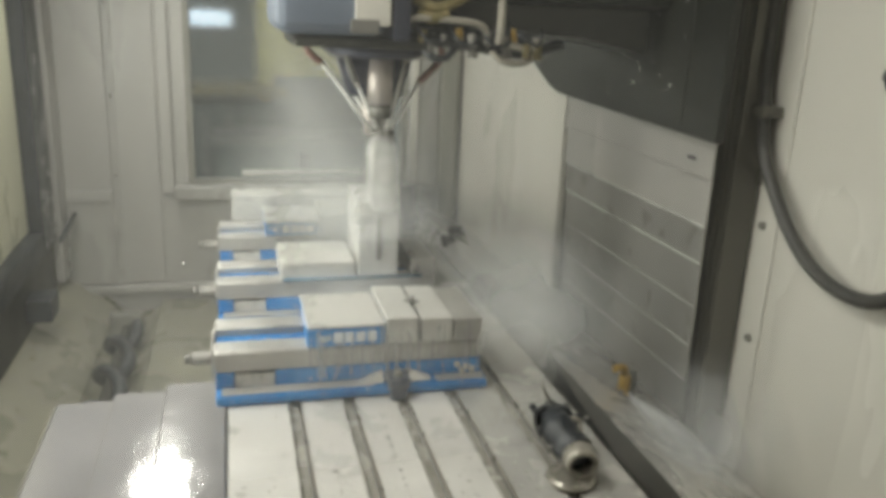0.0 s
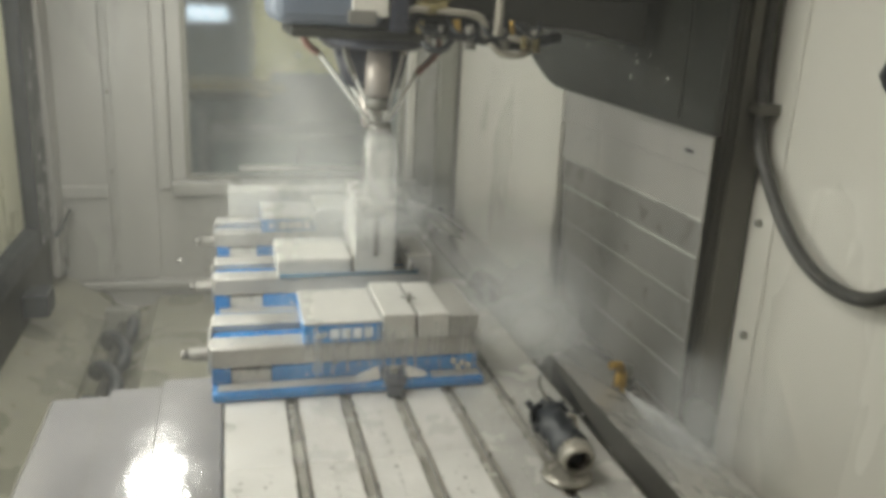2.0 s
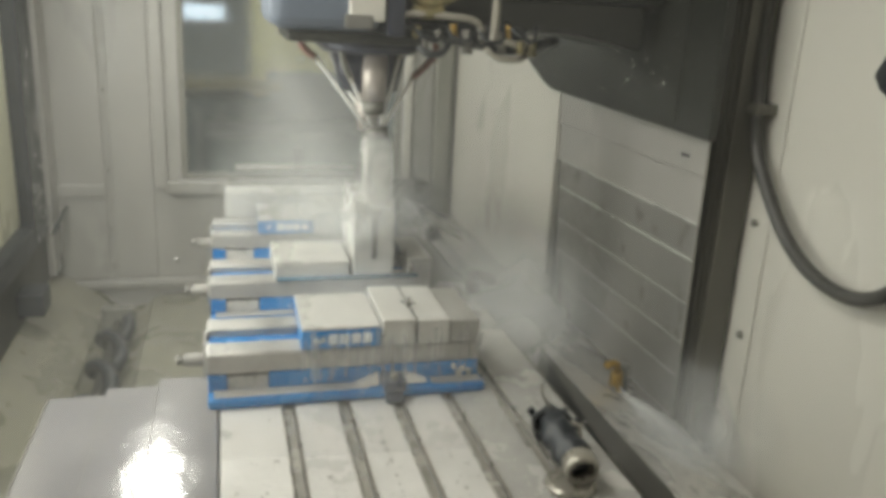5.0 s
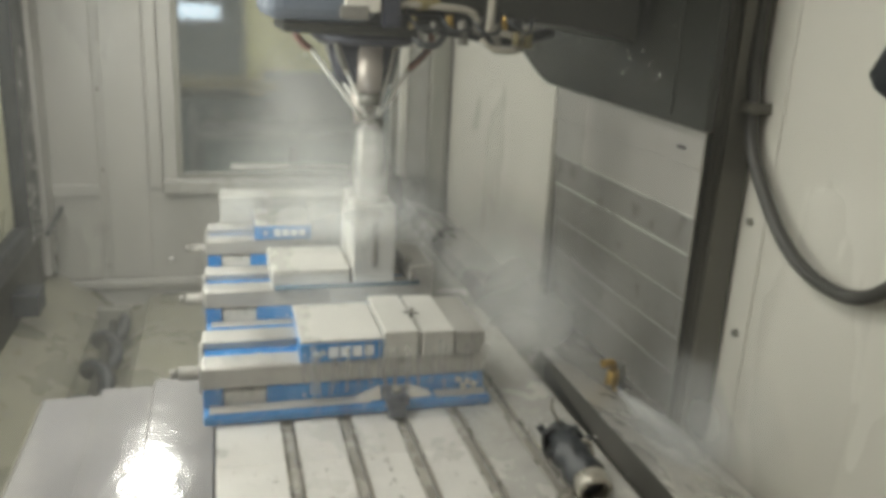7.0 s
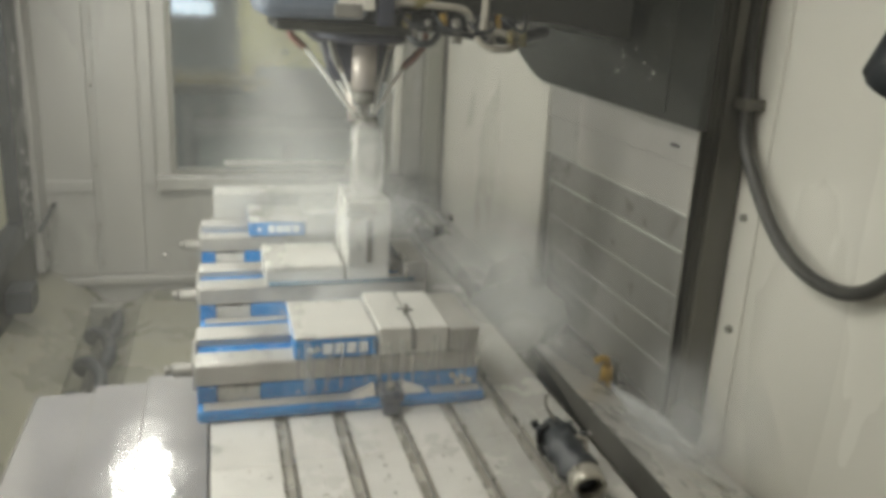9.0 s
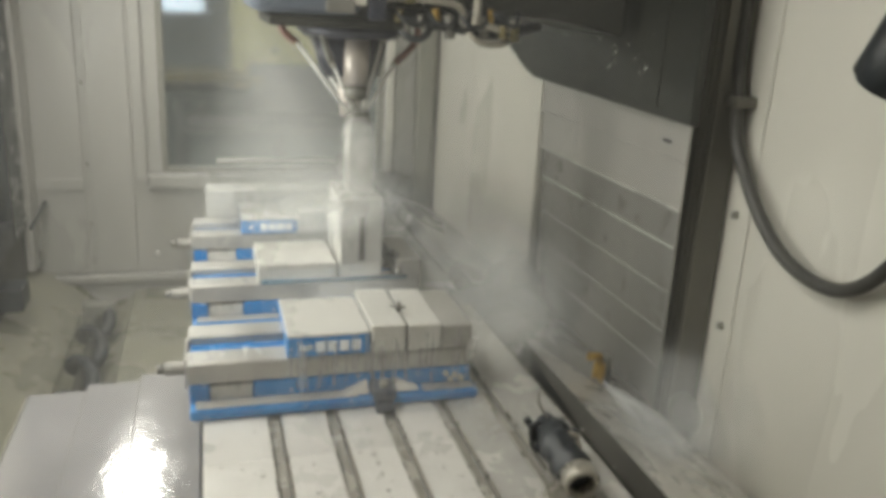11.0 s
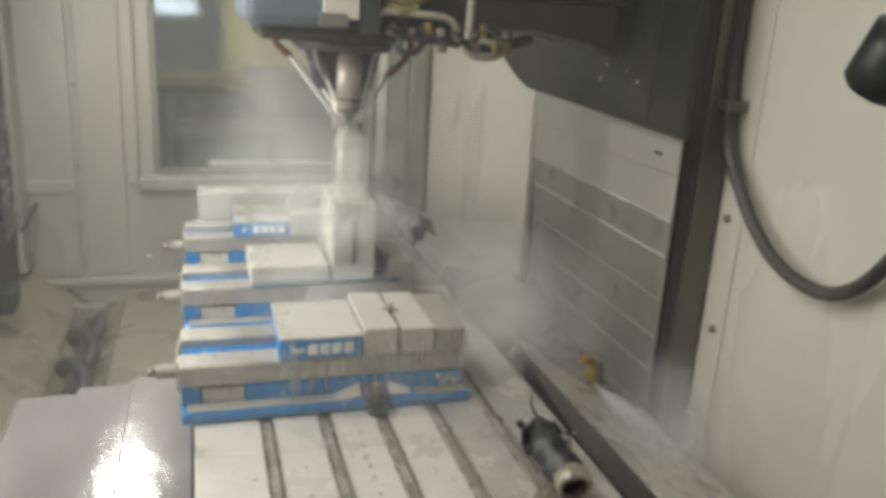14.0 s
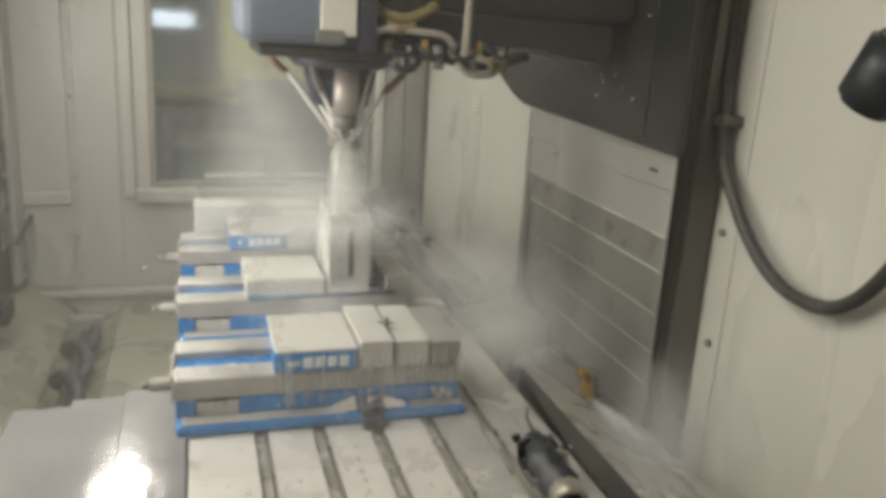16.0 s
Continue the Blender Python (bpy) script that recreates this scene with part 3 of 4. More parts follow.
def table():
    t = thing("machine_table", pose(0, TABLE_Y, 0), "long machined iron table with T-slots, wet with coolant", "table")
    y0, y1 = -0.78, 0.76
    edges = [-0.255] + [v for s in SLOTS for v in (s - 0.0085, s + 0.0085)] + [0.25]
    for a, b in zip(edges[::2], edges[1::2]):
        # the last two lands take a darker, glossier iron
        part("land", box(a, b, y0, y1, -0.034, 0, 0.0015, 1), TABLE if b < 0.08 else TABLE_DARKER, t)
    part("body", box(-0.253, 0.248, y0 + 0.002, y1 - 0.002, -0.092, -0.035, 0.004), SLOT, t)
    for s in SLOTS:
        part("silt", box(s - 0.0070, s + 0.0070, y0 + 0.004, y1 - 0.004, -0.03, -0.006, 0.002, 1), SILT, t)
        for x in (s - 0.0100, s + 0.0080):
            part("slot_edge", box(x, x + 0.002, y0 + 0.003, y1 - 0.003, -0.004, 0.0012), SLOT_EDGE, t)
    RIDES.append((t, (0, TABLE_Y, 0)))


def vise(y, opening, reach=0.118, marked=True, cover=None):
    """Origin: the front end of the bed, at the foot of its side wall."""
    v = thing("machine_vise", pose(-0.272, y, 0), "blue machine vise with wet steel rails, clamped to the table", "vise", "vises on the table")
    W = 0.142
    part("base", box(0.0, 0.412, -0.024, W + 0.024, 0.0014, 0.0185, 0.006, 3), BLUE, v)
    part("ledge", box(0.008, 0.232, -0.021, -0.0005, 0.0186, 0.0215, 0.001, 1), STEEL, v, "wet bare ledge along the base")
    part("ledge", box(0.328, 0.406, -0.021, -0.0005, 0.0186, 0.0215, 0.001, 1), STEEL, v)
    for a in (0.0, W - 0.03):
        b = box(0.0, 0.027, a, a + 0.03, 0.0187, 0.0445, 0.003)
        box(0.086, 0.405, a, a + 0.03, 0.0187, 0.0445, 0.003, bm=b)
        part("side_wall", b, BLUE, v)
    part("web", box(0.0275, 0.0855, 0.003, W - 0.003, 0.0187, 0.0405, 0.002), CREAM, v)
    for a in (0.0, W - 0.046):
        part("rail", box(-0.002, 0.404, a, a + 0.046, 0.045, 0.077, 0.005, 3), STEEL, v)
    part("channel", box(0.001, 0.400, 0.0465, W - 0.0465, 0.043, 0.064), BLUE, v)
    part("end_plate", box(-0.006, -0.0025, 0.03, W - 0.03, 0.024, 0.070, 0.001, 1), STEEL, v)
    screw = part("screw", rod((-0.036, W / 2, 0.040), (0.02, W / 2, 0.040), 0.0105, None, 18, bevel=0.002), STEEL_DIM, v)
    part("hex_end", rod((-0.046, W / 2, 0.040), (-0.0365, W / 2, 0.040), 0.008, None, 6), STEEL_DIM, screw)
    # sliding jaw with its plate of raised marks
    x = 0.132 - opening
    jaw = part("sliding_jaw", box(x, x + reach, -0.003, W + 0.003, 0.0775, 0.1065, 0.004, 3), cover or BLUE, v)
    part("jaw_top", box(x + 0.001, x + reach, -0.002, W + 0.002, 0.1068, 0.1105, 0.0015, 2), CREAM, jaw)
    part("name_plate", box(x + 0.006, x + reach - 0.004, -0.0045, -0.0032, 0.080, 0.1055), cover or BLUE, jaw)
    if marked:
        part("mark", box(x + 0.018, x + 0.025, -0.0056, -0.0048, 0.089, 0.097, 0.0004, 1), LETTER, jaw)
    for k in (0.040, 0.057, 0.074, 0.091) if marked else ():
        part("mark", box(x + k, x + k + 0.0135, -0.0056, -0.0048, 0.0855, 0.1015, 0.0004, 1), LETTER, jaw)
    part("hard_jaw", box(0.358, 0.404, -0.004, W + 0.006, 0.0775, 0.113, 0.003), STEEL, v)
    for k, (p, q) in enumerate(((0.366, 0.037), (0.380, 0.033), (0.374, 0.026), (0.390, 0.028))):
        part("cap_screw", rod((p, -0.006, q), (p, 0.004, q), 0.0045, None, 10), CREAM, v)
    # bright drops stand in for specular glints near the rail's end
    part("glint_drops", drops(random.Random(int(y * 100)), 46, lambda a, b: ((0.002 + 0.10 * a * a, 0.004 + 0.038 * b, 0.0771), (1, 0, 0), (0, 1, 0)), 0.0008, 0.0035), GLINT, v, "small bright drops that paint glints on the rail")["kind"] = "stuff"
    # hold-down clamp; its two solid wings stand in for coolant splashing there
    c = part("clamp", box(0.250, 0.284, -0.042, -0.0005, 0.0186, 0.036, 0.004), CLAMP, v, "dark steel hold-down clamp")
    part("toe", box(0.254, 0.280, -0.044, -0.0245, 0.0014, 0.0184, 0.003), CLAMP, c)
    part("stud", rod((0.266, -0.030, 0.036), (0.266, -0.030, 0.046), 0.006, None, 8), SHADE, c)
    for a, b in ((0.247, 0.212), (0.287, 0.322)):
        g = bmesh.new()
        p = [(a, -0.020, 0.0216), (b, -0.020, 0.0216), (a, -0.004, 0.036)]
        n = [g.verts.new(q) for q in p]
        f = [g.verts.new((q[0], -0.0006, q[2])) for q in p]
        g.faces.new(n)
        g.faces.new(f[::-1])
        for i in range(3):
            g.faces.new((n[i], f[i], f[(i + 1) % 3], n[(i + 1) % 3]))
        bmesh.ops.recalc_face_normals(g, faces=g.faces)
        part("splash_wing", g, CREAM, v)
    RIDES.append((v, (-0.272, y, 0)))
    return v


def block(name, x0, x1, y0, y1, z0, z1, label, category, group="", pocket=False):
    o = thing(name, pose((x0 + x1) / 2, (y0 + y1) / 2, z0), label, category, group)
    dx, dy, h = (x1 - x0) / 2, (y1 - y0) / 2, z1 - z0
    part("body", box(-dx, dx, -dy, dy, 0, h, 0.0025, 2), CREAM, o)
    if pocket:
        part("pocket", box(-0.004, 0.006, -dy - 0.002, -dy + 0.002, h * 0.25, h * 0.80, 0.0015, 2), STEEL_DIM, o)
    RIDES.append((o, tuple(o.location)))


def pipe(a, b, outer, inner, seg=28):
    """An open pipe with a wall."""
    a, b = Vector(a), Vector(b)
    n = (b - a).normalized()
    u = n.orthogonal().normalized()
    w = n.cross(u)
    m = bmesh.new()
    loops = []
    for c, r in ((a, outer), (b - n * 0.002, outer), (b, outer - 0.002), (b, inner + 0.001), (b - n * 0.002, inner), (a, inner)):
        loops.append([m.verts.new(c + r * (math.cos(2 * math.pi * k / seg) * u + math.sin(2 * math.pi * k / seg) * w)) for k in range(seg)])
    for p, q in zip(loops, loops[1:] + loops[:1]):
        for k in range(seg):
            m.faces.new((p[k], p[(k + 1) % seg], q[(k + 1) % seg], q[k])).smooth = True
    bmesh.ops.recalc_face_normals(m, faces=m.faces)
    return m


def work_stop(x, y, z):
    """A small pin and arm that rest on a jaw."""
    o = thing("work_stop", pose(x, y, z), "small dark steel stop pin standing on the jaw", "stop", "stops on the jaws")
    part("pin", rod((0, 0, 0.0), (0, 0, 0.016), 0.0032, None, 10), STEEL_DIM, o)
    part("collar", rod((0, 0, 0.005), (0, 0, 0.009), 0.0052, None, 12), SLOT, o)
    part("arm", rod((-0.012, 0.004, 0.008), (0.010, -0.005, 0.008), 0.0018, None, 8), SLOT, o)
    RIDES.append((o, (x, y, z)))


def rail_line_rod():
    # rod added to draw a dark teal line between jaw and rail
    o = thing("rail_line_rod", pose(-0.03, 1.358, 0.0772), "thin dark blue rod drawn for the dark line between jaw and rail", "rod")
    part("bar", rod((-0.125, 0, 0.0045), (0.135, 0, 0.0045), 0.0042, None, 12), TEAL, o)
    part("knob", rod((0.120, 0, 0.009), (0.120, 0, 0.026), 0.005, 0.004, 10), STEEL_DIM, o)
    RIDES.append((o, (-0.03, 1.358, 0.0772)))


def table_fitting():
    f = thing("hose_coupling", pose(0.176, 0.803, 0.0012), "black coolant hose coupling with a pale pipe ring on the table", "coupling")
    part("foot", rod((-0.008, -0.042, 0), (-0.008, -0.042, 0.009), 0.034, 0.031, 28, bevel=0.003), RING, f)
    m = tube([(0.006, 0.075, 0.012), (0.000, 0.055, 0.038), (-0.004, 0.02, 0.043), (-0.003, -0.015, 0.040), (-0.002, -0.040, 0.036)], 0.0195, 18)
    for v in m.verts:
        k = noise.noise(v.co * 45) * 0.006 + noise.noise(v.co * 130) * 0.002
        v.co += Vector((k, 0.4 * k, k))
    part("body", m, BLACK, f, "torn black rubber sleeve")
    for k, (x, y, z) in enumerate(((-0.020, 0.058, 0.045), (0.016, 0.050, 0.050), (0.020, 0.02, 0.046), (-0.018, 0.03, 0.028))):
        part("flap", tube([(x * 0.6, y - 0.01, z - 0.004), (x, y, z), (x * 1.35, y + 0.004, z + 0.010 - 0.008 * (k % 2))], 0.0052, 7), BLACK, f)
    part("collar", rod((0.009, 0.048, 0.040), (0.005, 0.028, 0.043), 0.020, 0.019, 20, bevel=0.003), BLACK, f)
    part("ring", pipe((-0.001, -0.041, 0.036), (-0.003, -0.064, 0.032), 0.0212, 0.0150), RING, f, "pale open pipe end")
    part("bore", rod((-0.0012, -0.0415, 0.036), (-0.0018, -0.049, 0.0347), 0.0148, None, 20), BLACK, f)
    part("wire", tube([(0.0, 0.05, 0.055), (-0.012, 0.06, 0.078), (-0.010, 0.065, 0.092)], 0.002, 6), STEEL_DIM, f)
    part("clip", tube([(-0.022, 0.05, 0.03), (-0.026, 0.045, 0.052), (-0.016, 0.04, 0.062)], 0.0035, 8), BLACK, f)
    part("strap", tube([(0.024, 0.005, 0.03), (0.022, 0.010, 0.052), (0.010, 0.012, 0.058)], 0.0030, 8), PALE_HOSE, f)
    RIDES.append((f, (0.176, 0.803, 0.0012)))


# ---------------------------------------------------------------- spindle head
SP = (0.010, 1.45)


NOZZLES = [((-0.122, -0.03, 0.512), (-0.098, -0.03, 0.488), 2), ((-0.056, -0.055, 0.500), (-0.041, -0.055, 0.457), 1), ((0.049, -0.06, 0.515), (0.045, -0.055, 0.496), 0), ((0.112, -0.03, 0.500), (0.074, -0.03, 0.458), 2), ((0.060, 0.07, 0.500), (0.040, 0.04, 0.440), 1), ((-0.06, 0.07, 0.500), (-0.04, 0.04, 0.440), 1)]


def spindle_head():
    h = thing("spindle_head", pose(SP[0], SP[1], 0), "dark spindle head with blue-grey cowl and coolant nozzles", "spindle head")
    # apron on the column, with a slanting far corner
    X = COL - SP[0] - 0.045
    pts = [(-0.240, 0.384), (0.47, 0.396), (0.54, 0.412), (0.68, 0.466), (0.70, 1.10), (-0.240, 1.10)]
    m = bmesh.new()
    a = [m.verts.new((X, y, z)) for y, z in pts]
    b = [m.verts.new((X + 0.017, y, z)) for y, z in pts]
    m.faces.new(a)
    m.faces.new(b[::-1])
    for k in range(len(pts)):
        m.faces.new((a[k], b[k], b[(k + 1) % 6], a[(k + 1) % 6]))
    bmesh.ops.recalc_face_normals(m, faces=m.faces)
    part("apron", m, DARK, h)
    part("seam", box(X - 0.004, X - 0.0005, -0.13, -0.122, 0.40, 1.1, 0.001, 1), DARK, h)
    part("splash_drops", drops(random.Random(7), 70, lambda a, b: ((X - 0.0005, -0.15 + 0.62 * a, 0.42 + 0.30 * b), (0, -1, 0), (0, 0, 1)), 0.001, 0.0035), CREAM, h, "pale dried coolant drops")["kind"] = "stuff"
    part("casting", box(0.03, X - 0.006, -0.06, 0.28, 0.60, 1.10, 0.02), DARK, h)
    part("cowl", box(-0.180, 0.0, -0.13, 0.16, 0.535, 1.10, 0.03, 4), SLATE, h)
    part("white_plate", box(-0.056, 0.002, -0.137, -0.131, 0.552, 1.0, 0.002, 1), WHITE, h)
    part("bracket", box(-0.064, -0.018, -0.146, -0.1375, 0.540, 0.562, 0.003), STEEL_DIM, h)
    part("side_bar", box(0.006, 0.036, -0.134, 0.16, 0.53, 1.10, 0.006), NAVY, h)
    part("mounting_plate", box(-0.150, 0.075, -0.115, 0.12, 0.516, 0.533, 0.006), DARK, h)
    part("flange", rod((0, 0, 0.497), (0, 0, 0.5155), 0.080, 0.100, 40, bevel=0.003), NAVY, h)
    part("nose_ring", rod((0, 0, 0.432), (0, 0, 0.4965), 0.052, 0.066, 40), NAVY, h)
    part("nose", rod((0.001, -0.054, 0.420), (0.001, -0.054, 0.4965), 0.0212, 0.0222, 36, bevel=0.0015), CHROME, h)
    part("nose_cap", rod((0.001, -0.050, 0.396), (0.001, -0.050, 0.4195), 0.0195, 0.021, 24, bevel=0.002), SHADE, h)
    part("tool_holder", rod((0, 0, 0.360), (0, 0, 0.431), 0.017, 0.024, 28), CHROME, h)
    part("collet_nut", rod((0.010, -0.03, 0.352), (0.010, -0.03, 0.372), 0.0225, 0.0215, 24, bevel=0.002), SLOT, h)
    part("cutter", rod((0, 0, 0.214), (0, 0, 0.359), 0.0065, None, 14), STEEL, h)
    for a, b, m in NOZZLES:
        a, b = Vector(a), Vector(b)
        c = a * 0.55 + b * 0.45 + Vector((0, 0, -0.004))
        n = part("nozzle", tube([a + Vector((0, 0, 0.025)), a, c, b], 0.0062, 10), (PIPE, SHADE, RED)[m], h)
        part("tip", rod(b, b + (b - c).normalized() * 0.010, 0.0045, 0.003, 8), PIPE, n)
    # hoses and tubes that lead back to the column
    part("hose", tube([(0.02, -0.115, 0.545), (0.04, -0.12, 0.566), (0.11, -0.12, 0.566), (0.16, -0.115, 0.558), (0.175, -0.10, 0.525), (0.20, -0.06, 0.512)], 0.0062), PALE_HOSE, h)
    part("hose", tube([(0.19, -0.115, 0.53), (0.192, -0.118, 0.60), (0.19, -0.118, 0.95)], 0.007), PALE_HOSE, h)
    part("hose", tube([(0.02, -0.09, 0.53), (0.09, -0.10, 0.532), (0.16, -0.10, 0.525), (0.24, -0.08, 0.515), (0.34, -0.02, 0.53)], 0.010), BLACK, h)
    part("hose", tube([(0.06, -0.10, 0.525), (0.075, -0.115, 0.506), (0.10, -0.115, 0.506), (0.12, -0.10, 0.525)], 0.006), BLACK, h)
    part("hose", tube([(0.18, -0.10, 0.520), (0.20, -0.11, 0.502), (0.24, -0.10, 0.500), (0.27, -0.07, 0.510), (0.285, -0.04, 0.535)], 0.0058), PALE_HOSE, h)
    part("hose", tube([(0.19, -0.105, 0.535), (0.22, -0.11, 0.528), (0.25, -0.10, 0.524), (0.28, -0.08, 0.540)], 0.006), PALE_HOSE, h)
    part("hose", tube([(0.05, -0.11, 0.575), (0.075, -0.118, 0.568), (0.10, -0.115, 0.575)], 0.0095), OCHRE, h)
    part("hose", tube([(0.04, -0.10, 0.60), (0.085, -0.115, 0.585), (0.14, -0.10, 0.61)], 0.009), OCHRE, h)
    rnd = random.Random(5)
    for k in range(9):
        x, z = 0.055 + 0.024 * k + rnd.uniform(-0.006, 0.006), rnd.uniform(0.515, 0.545)
        m = (OCHRE, STEEL_DIM, BLACK, BRASS)[rnd.randrange(4)]
        part("fitting", rod((x, -0.108, z - 0.010), (x + rnd.uniform(-0.006, 0.006), -0.112, z + 0.012), rnd.uniform(0.004, 0.008), None, 6), m, h)
    for k in range(4):
        x = 0.05 + 0.055 * k
        part("cable", tube([(x, -0.10, 0.56), (x + 0.014, -0.125, 0.545 - rnd.uniform(0, 0.02)), (x + 0.045, -0.118, 0.53), (x + 0.06, -0.09, 0.555)], 0.0032, 8), BLACK, h)
    part("manifold", box(0.04, 0.26, -0.09, 0.10, 0.528, 0.552, 0.006), BLACK, h)
    part("valve", box(0.045, 0.125, -0.112, -0.061, 0.590, 0.64, 0.01), DARK, h)
    for x in (0.15, 0.21, 0.265):
        part("coupling", rod((x, -0.10, 0.506), (x, -0.10, 0.532), 0.010, 0.008, 6), STEEL_DIM if x < 0.25 else OCHRE, h)
    part("cover", prism([(0.06, 0.553), (0.36, 0.545), (0.50, 0.52), (0.50, 0.598), (0.06, 0.598)], -0.05, 0.2, bevel=0.004), DARK, h)
    return h


# ---------------------------------------------------------------- coolant
def density(ob, rule):
    """Writes how thick the mist is at each corner of the mesh."""
    d = ob.data.attributes.new("thickness", "FLOAT", "POINT")
    for v in ob.data.vertices:
        d.data[v.index].value = rule(v.co)


def lathe(profile, seg=36, wobble=0.0, half=False):
    m = bmesh.new()
    rings = []
    for r, z in profile:
        ring = []
        for j in range(seg):
            a = 2 * math.pi * j / seg
            k = 1 + wobble * noise.noise((math.cos(a) * 1.5, math.sin(a) * 1.5, z * 9))
            ring.append(m.verts.new((r * k * math.cos(a), r * k * math.sin(a), z)))
        rings.append(ring)
    for p, q in zip(rings, rings[1:]):
        for j in range(seg // 2 if half else 0, seg):
            m.faces.new((p[j], p[(j + 1) % seg], q[(j + 1) % seg], q[j])).smooth = True
    return m


def coolant():
    s = thing("coolant_spray", pose(SP[0], SP[1], 0), "white coolant jets that meet at the cutter", "spray")
    for a, b, m in NOZZLES:
        b = Vector(b)
        o = part("jet", rod(b, (b.x * 0.16 + 0.008, b.y * 0.2 - 0.03, 0.370), 0.0028, 0.0040, 10), JET, s)
        density(o, lambda c: 1.0)
    o = part("stream", lathe([(0.010, 0.392), (0.020, 0.370), (0.030, 0.345), (0.034, 0.31), (0.034, 0.27), (0.036, 0.243), (0.048, 0.229)], 32, 0.22, half=True), WATER, s)
    density(o, lambda c: (0.35 if c.z > 0.36 else 0.72) * max(0.0, 1 - (c.x / 0.042) ** 2) ** 1.2 * min(1.0, 0.35 + (c.z - 0.225) / 0.05))
    return s, o


def sheet(name, x, y, z, r, h, thick, material, label, group, power=1.8, bend=0.03, lean=0.8):
    """A thin uneven veil that fades out towards its rim."""
    o = tagged(new(name), label, "mist", group, "stuff")
    m = bmesh.new()
    bmesh.ops.create_grid(m, x_segments=22, y_segments=22, size=1)
    for v in m.verts:
        v.co = Vector((v.co.x * r, bend * r * noise.noise((v.co.x * 2 + x * 7, v.co.y * 2, z * 9)), v.co.y * h))
    bmesh.ops.delete(m, geom=[f for f in m.faces if all((v.co.x / r) ** 2 + (v.co.z / h) ** 2 > 1 for v in f.verts)], context="FACES")
    for f in m.faces:
        f.smooth = True
    for v in m.verts:
        v.co.y += lean * v.co.z
    ob = part("veil", m, material, o)
    density(ob, lambda c: thick * max(0.0, 1 - (c.x / r) ** 2 - (c.z / h) ** 2) ** power)
    o.location = (x, y, z)
    return o, (x, y, z)


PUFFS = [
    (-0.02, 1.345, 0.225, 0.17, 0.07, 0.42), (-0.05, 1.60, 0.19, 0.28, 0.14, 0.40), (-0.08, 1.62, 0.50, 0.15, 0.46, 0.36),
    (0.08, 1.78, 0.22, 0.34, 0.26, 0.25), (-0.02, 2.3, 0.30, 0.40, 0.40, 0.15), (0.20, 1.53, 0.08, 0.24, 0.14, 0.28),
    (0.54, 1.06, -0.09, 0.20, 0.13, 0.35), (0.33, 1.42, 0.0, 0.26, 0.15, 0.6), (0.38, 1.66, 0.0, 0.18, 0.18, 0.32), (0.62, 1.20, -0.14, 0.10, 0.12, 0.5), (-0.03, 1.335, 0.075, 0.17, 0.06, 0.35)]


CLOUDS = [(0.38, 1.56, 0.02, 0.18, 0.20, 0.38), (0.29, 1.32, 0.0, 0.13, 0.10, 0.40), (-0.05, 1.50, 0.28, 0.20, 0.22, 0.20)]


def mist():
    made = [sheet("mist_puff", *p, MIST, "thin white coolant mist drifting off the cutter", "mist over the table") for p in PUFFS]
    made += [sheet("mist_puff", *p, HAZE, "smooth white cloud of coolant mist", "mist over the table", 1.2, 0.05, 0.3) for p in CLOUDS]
    # two wide see-through sheets paint a haze that lifts the darks
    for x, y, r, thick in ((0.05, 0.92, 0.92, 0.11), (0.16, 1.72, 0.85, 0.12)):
        made.append(sheet("mist_puff", x, y, 0.15, r, 0.40 * y + 0.30, thick, HAZE, "wide see-through sheet that paints haze and lifts the darks", "haze in the air", 0.6, 0.03, 0.0))
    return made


def guard_spray():
    """A flat fan of water that the brass nozzle throws along the chip guard."""
    o = tagged(new("guard_spray"), "white fan of coolant washing along the chip guard", "spray", "", "stuff")
    o.location = (0.498, 1.304, -0.132)
    a, b = Vector((-0.15, -0.42, 0.075)), Vector((0.20, -0.16, -0.085))
    m = bmesh.new()
    n = 20
    grid = []
    for i in range(n + 1):
        u = 0.02 + 0.98 * i / n
        grid.append([m.verts.new((a.lerp(b, j / n)) * u + Vector((0, 0, 0.012 * noise.noise((u * 3, j * 0.3, 2.0))))) for j in range(n + 1)])
    for p, q in zip(grid, grid[1:]):
        for j in range(n):
            m.faces.new((p[j], p[j + 1], q[j + 1], q[j])).smooth = True
    ob = part("veil", m, MIST, o)
    d = ob.data.attributes.new("thickness", "FLOAT", "POINT")
    for k, v in enumerate(ob.data.vertices):
        u, w = (k // (n + 1)) / n, (k % (n + 1)) / n
        d.data[k].value = 0.75 * (1 - u) ** 0.5 * (4 * w * (1 - w)) ** 1.3
    return o


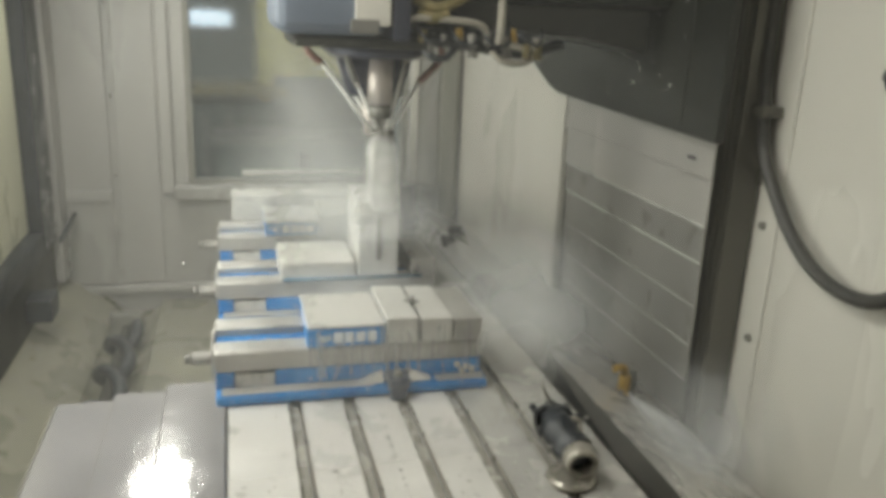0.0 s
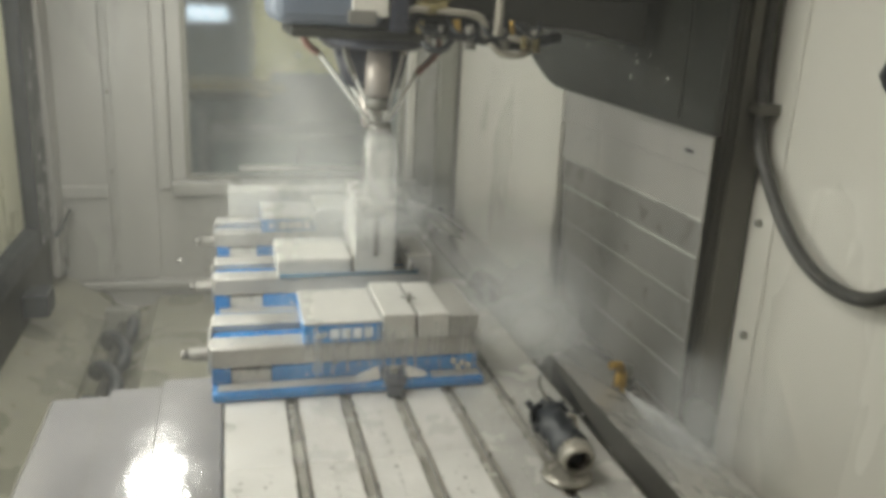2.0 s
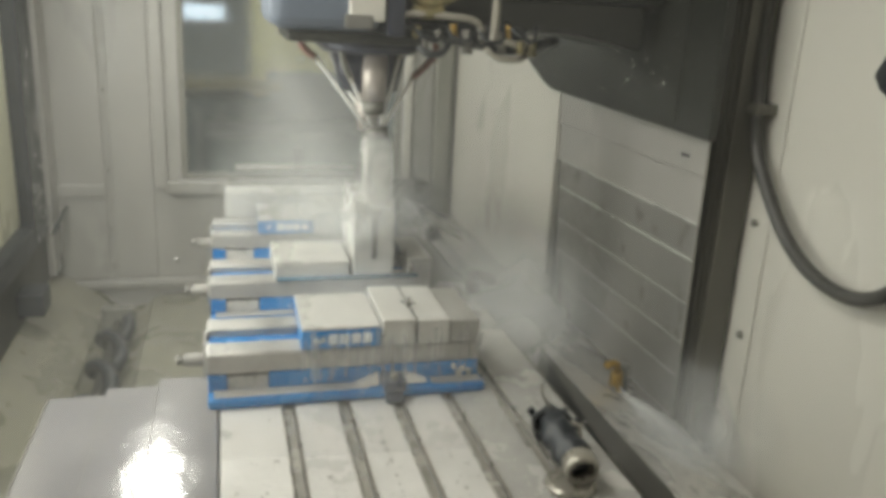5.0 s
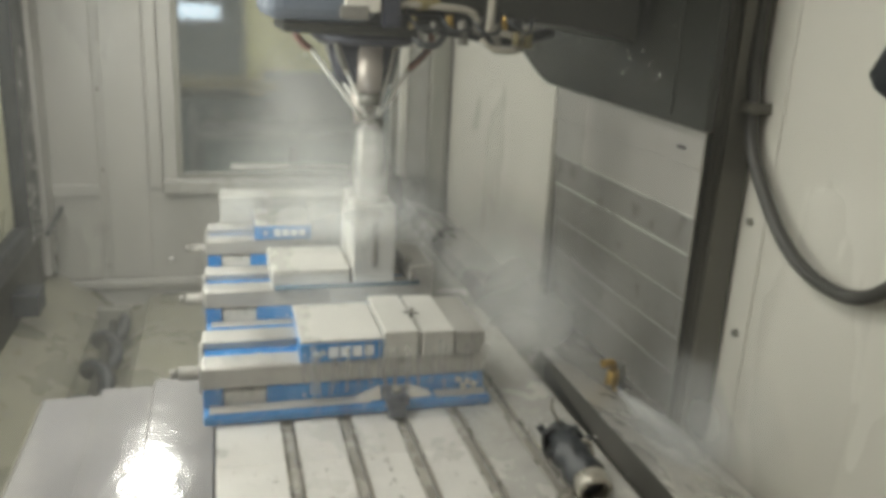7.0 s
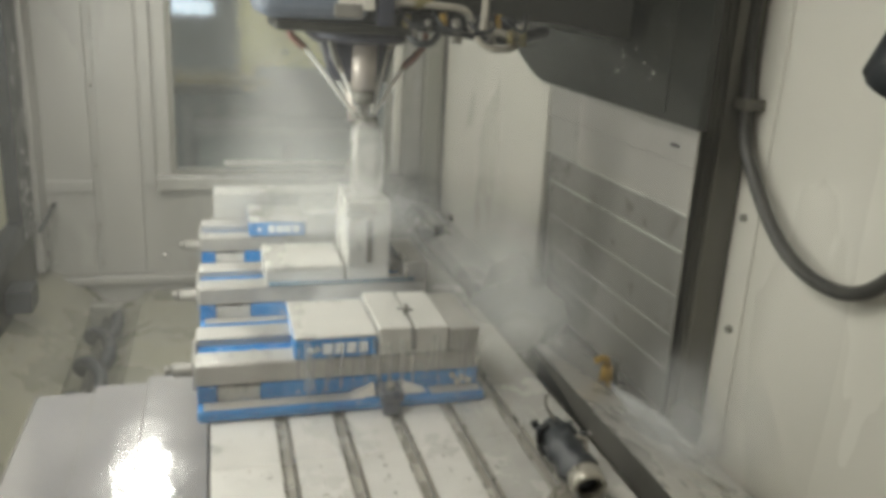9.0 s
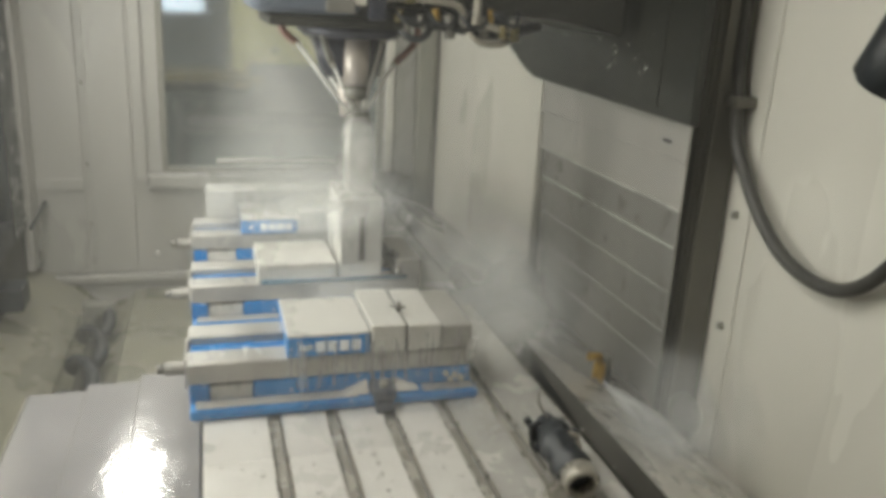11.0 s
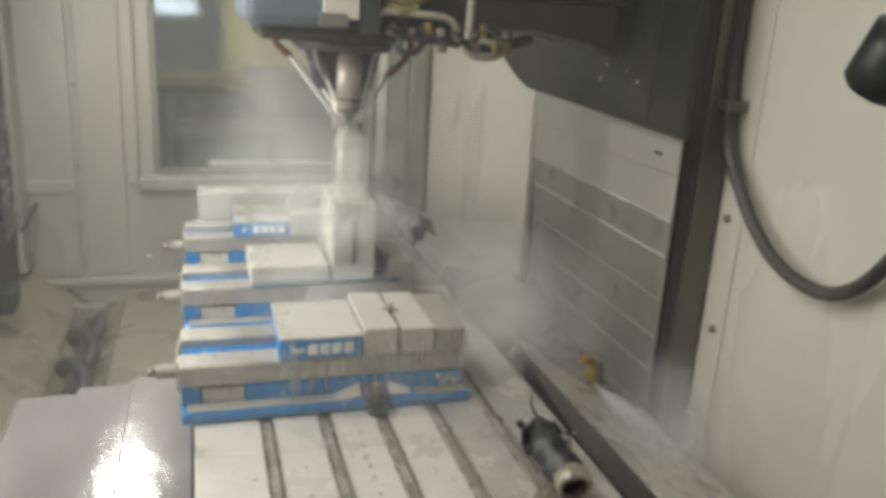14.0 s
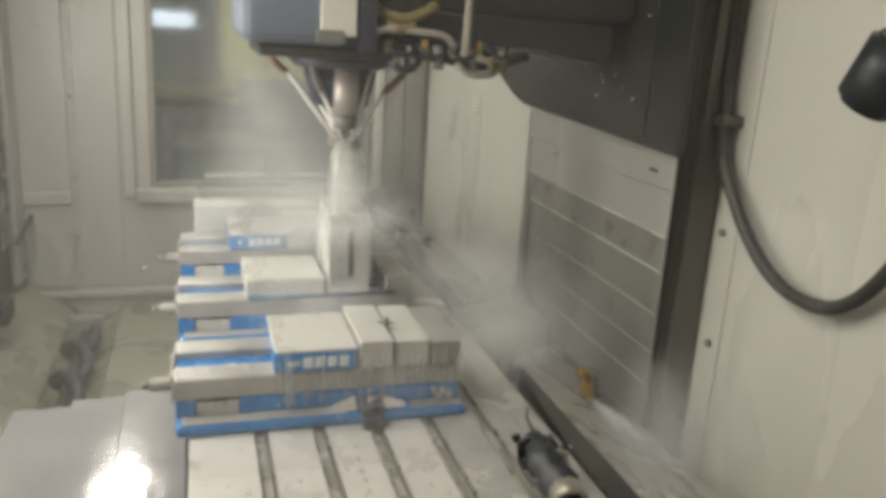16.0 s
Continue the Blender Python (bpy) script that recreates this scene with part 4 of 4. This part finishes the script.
def coolant_runs():
    """Coolant that runs in streaks down the near vise's side."""
    rnd = random.Random(11)
    o = thing("coolant_runs", pose(0, 1.046, 0), "white streaks of coolant running down the vise's side", "coolant")
    m = bmesh.new()
    for i in range(46):
        x, wide = rnd.uniform(-0.145, 0.135), rnd.uniform(0.0015, 0.008)
        top, low = rnd.uniform(0.085, 0.112), rnd.uniform(0.022, 0.06)
        pts = []
        for k in range(7):
            z = top + (low - top) * k / 6
            w = wide * (0.6 + 0.5 * noise.noise((x * 90, z * 60, 1.0)))
            pts.append((x + 0.002 * noise.noise((x * 50, z * 40, 5.0)), w, z))
        a = [m.verts.new((c - w / 2, -0.0022, z)) for c, w, z in pts]
        c2 = [m.verts.new((c, -0.0045, z)) for c, w, z in pts]
        b = [m.verts.new((c + w / 2, -0.0022, z)) for c, w, z in pts]
        for k in range(6):
            m.faces.new((a[k], c2[k], c2[k + 1], a[k + 1])).smooth = True
            m.faces.new((c2[k], b[k], b[k + 1], c2[k + 1])).smooth = True
    ob = part("streak", m, WATER, o)
    density(ob, lambda c: 0.34)
    RIDES.append((o, (0, 1.046, 0)))


def droplets():
    def spot(a, b):
        x = -0.24 + 0.5 * a
        near = min(SLOTS, key=lambda s: abs(s - x))
        if abs(x - near) < 0.02:
            x = near + 0.04
        return (x, 0.66 + 0.36 * b, 0.0002), (1, 0, 0), (0, 1, 0)
    m = drops(random.Random(4), 320, spot, 0.0008, 0.0032)
    o = tagged(new("coolant_drops", mesh(m, "coolant_drops", STEEL)), "bright drops of coolant on the table", "drops", kind="stuff")
    RIDES.append((o, (0, 0, 0)))


enclosure()
auger()
shop()
lamps()
column_plates = column()
back_ledge()
saddle_cover()
hose_on_wall()
table()
vise(1.0525, 0.0)
vise(1.365, 0.020, 0.137, False, CREAM)
vise(1.675, 0.036)
block("soft_jaw", -0.0195, 0.030, 1.049, 1.20, 0.0775, 0.119, "coolant-covered aluminium soft jaw in the vise", "jaw", "soft jaws")
block("soft_jaw", 0.0355, 0.084, 1.049, 1.20, 0.0775, 0.117, "coolant-covered aluminium soft jaw in the vise", "jaw", "soft jaws")
block("workpiece", -0.017, 0.058, 1.360, 1.51, 0.0775, 0.226, "tall white coolant-covered block being milled in the vise", "workpiece", "", True)
block("soft_jaw", -0.056, 0.076, 1.672, 1.822, 0.0775, 0.125, "coolant-covered aluminium soft jaw in the vise", "jaw", "soft jaws")
block("workpiece", -0.245, 0.055, 1.842, 1.92, 0.0014, 0.131, "long coolant-covered block standing behind the far vise", "workpiece")
table_fitting()
rail_line_rod()
work_stop(0.030, 1.10, 0.119)
work_stop(0.082, 1.372, 0.113)
head = spindle_head()
spray, stream = coolant()
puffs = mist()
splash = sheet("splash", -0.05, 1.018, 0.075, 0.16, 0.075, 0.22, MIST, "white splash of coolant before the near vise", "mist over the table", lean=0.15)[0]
guard_spray()
coolant_runs()
seal_drops()
droplets()


def motions():
    # the table slides towards the camera between the two stretches
    for ob, (x, y, z) in RIDES:
        walk(ob, [(0, pose(x, y + SHIFT, z)), (4.3, pose(x, y + SHIFT, z)), (4.7, pose(x, y + SHIFT * 0.88, z)), (5.7, pose(x, y + SHIFT * 0.12, z)), (6.2, pose(x, y, z)), (16, pose(x, y, z))])
    # the head pecks up and down; the plates of the way cover follow in part
    rise = [(0, -12), (0.3, -13), (0.5, 2), (0.6, 2), (0.8, -10), (1.0, -12.5), (1.8, -13), (2.0, -4), (2.2, -12), (2.5, -16), (3.0, -16), (3.5, -15), (4.2, -18.5), (4.8, -15), (5.7, -2), (6.3, 2), (7.0, 0.5), (8.0, 0), (9.0, -3), (10.2, -2), (11.3, 1), (11.6, 1), (12.0, -9.5), (12.5, -12), (13.0, -9.5), (13.5, -14), (14.0, -16.5), (15.0, -17), (15.5, -22), (16, -22)]
    for ob in (head, spray):
        walk(ob, [(t, pose(SP[0], SP[1], mm * 0.001)) for t, mm in rise])
    walk(stream, [(k * 0.4, pose(0.011, -0.03, 0.004 * math.sin(2.4 * k), 0, 0, 14 * math.sin(1.7 * k))) for k in range(41)])
    for plate, share in column_plates:
        if share:
            walk(plate, [(t, pose(0, 0, mm * 0.001 * share)) for t, mm in rise])
    walk(splash, [(0, pose(-0.06, 1.09, 0.07)), (1.5, pose(-0.055, 1.09, 0.065)), (3, pose(-0.065, 1.09, 0.07)), (4.2, pose(-0.06, 1.09, 0.068)), (6.3, pose(0.06, 1.012, 0.03)), (9, pose(0.07, 1.012, 0.025)), (12, pose(0.02, 1.012, 0.03)), (14, pose(0.03, 1.012, 0.03)), (16, pose(0.03, 1.012, 0.04))])
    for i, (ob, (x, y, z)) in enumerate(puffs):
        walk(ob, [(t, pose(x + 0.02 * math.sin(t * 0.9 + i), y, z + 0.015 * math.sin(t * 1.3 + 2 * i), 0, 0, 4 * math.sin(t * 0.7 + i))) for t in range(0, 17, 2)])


motions()
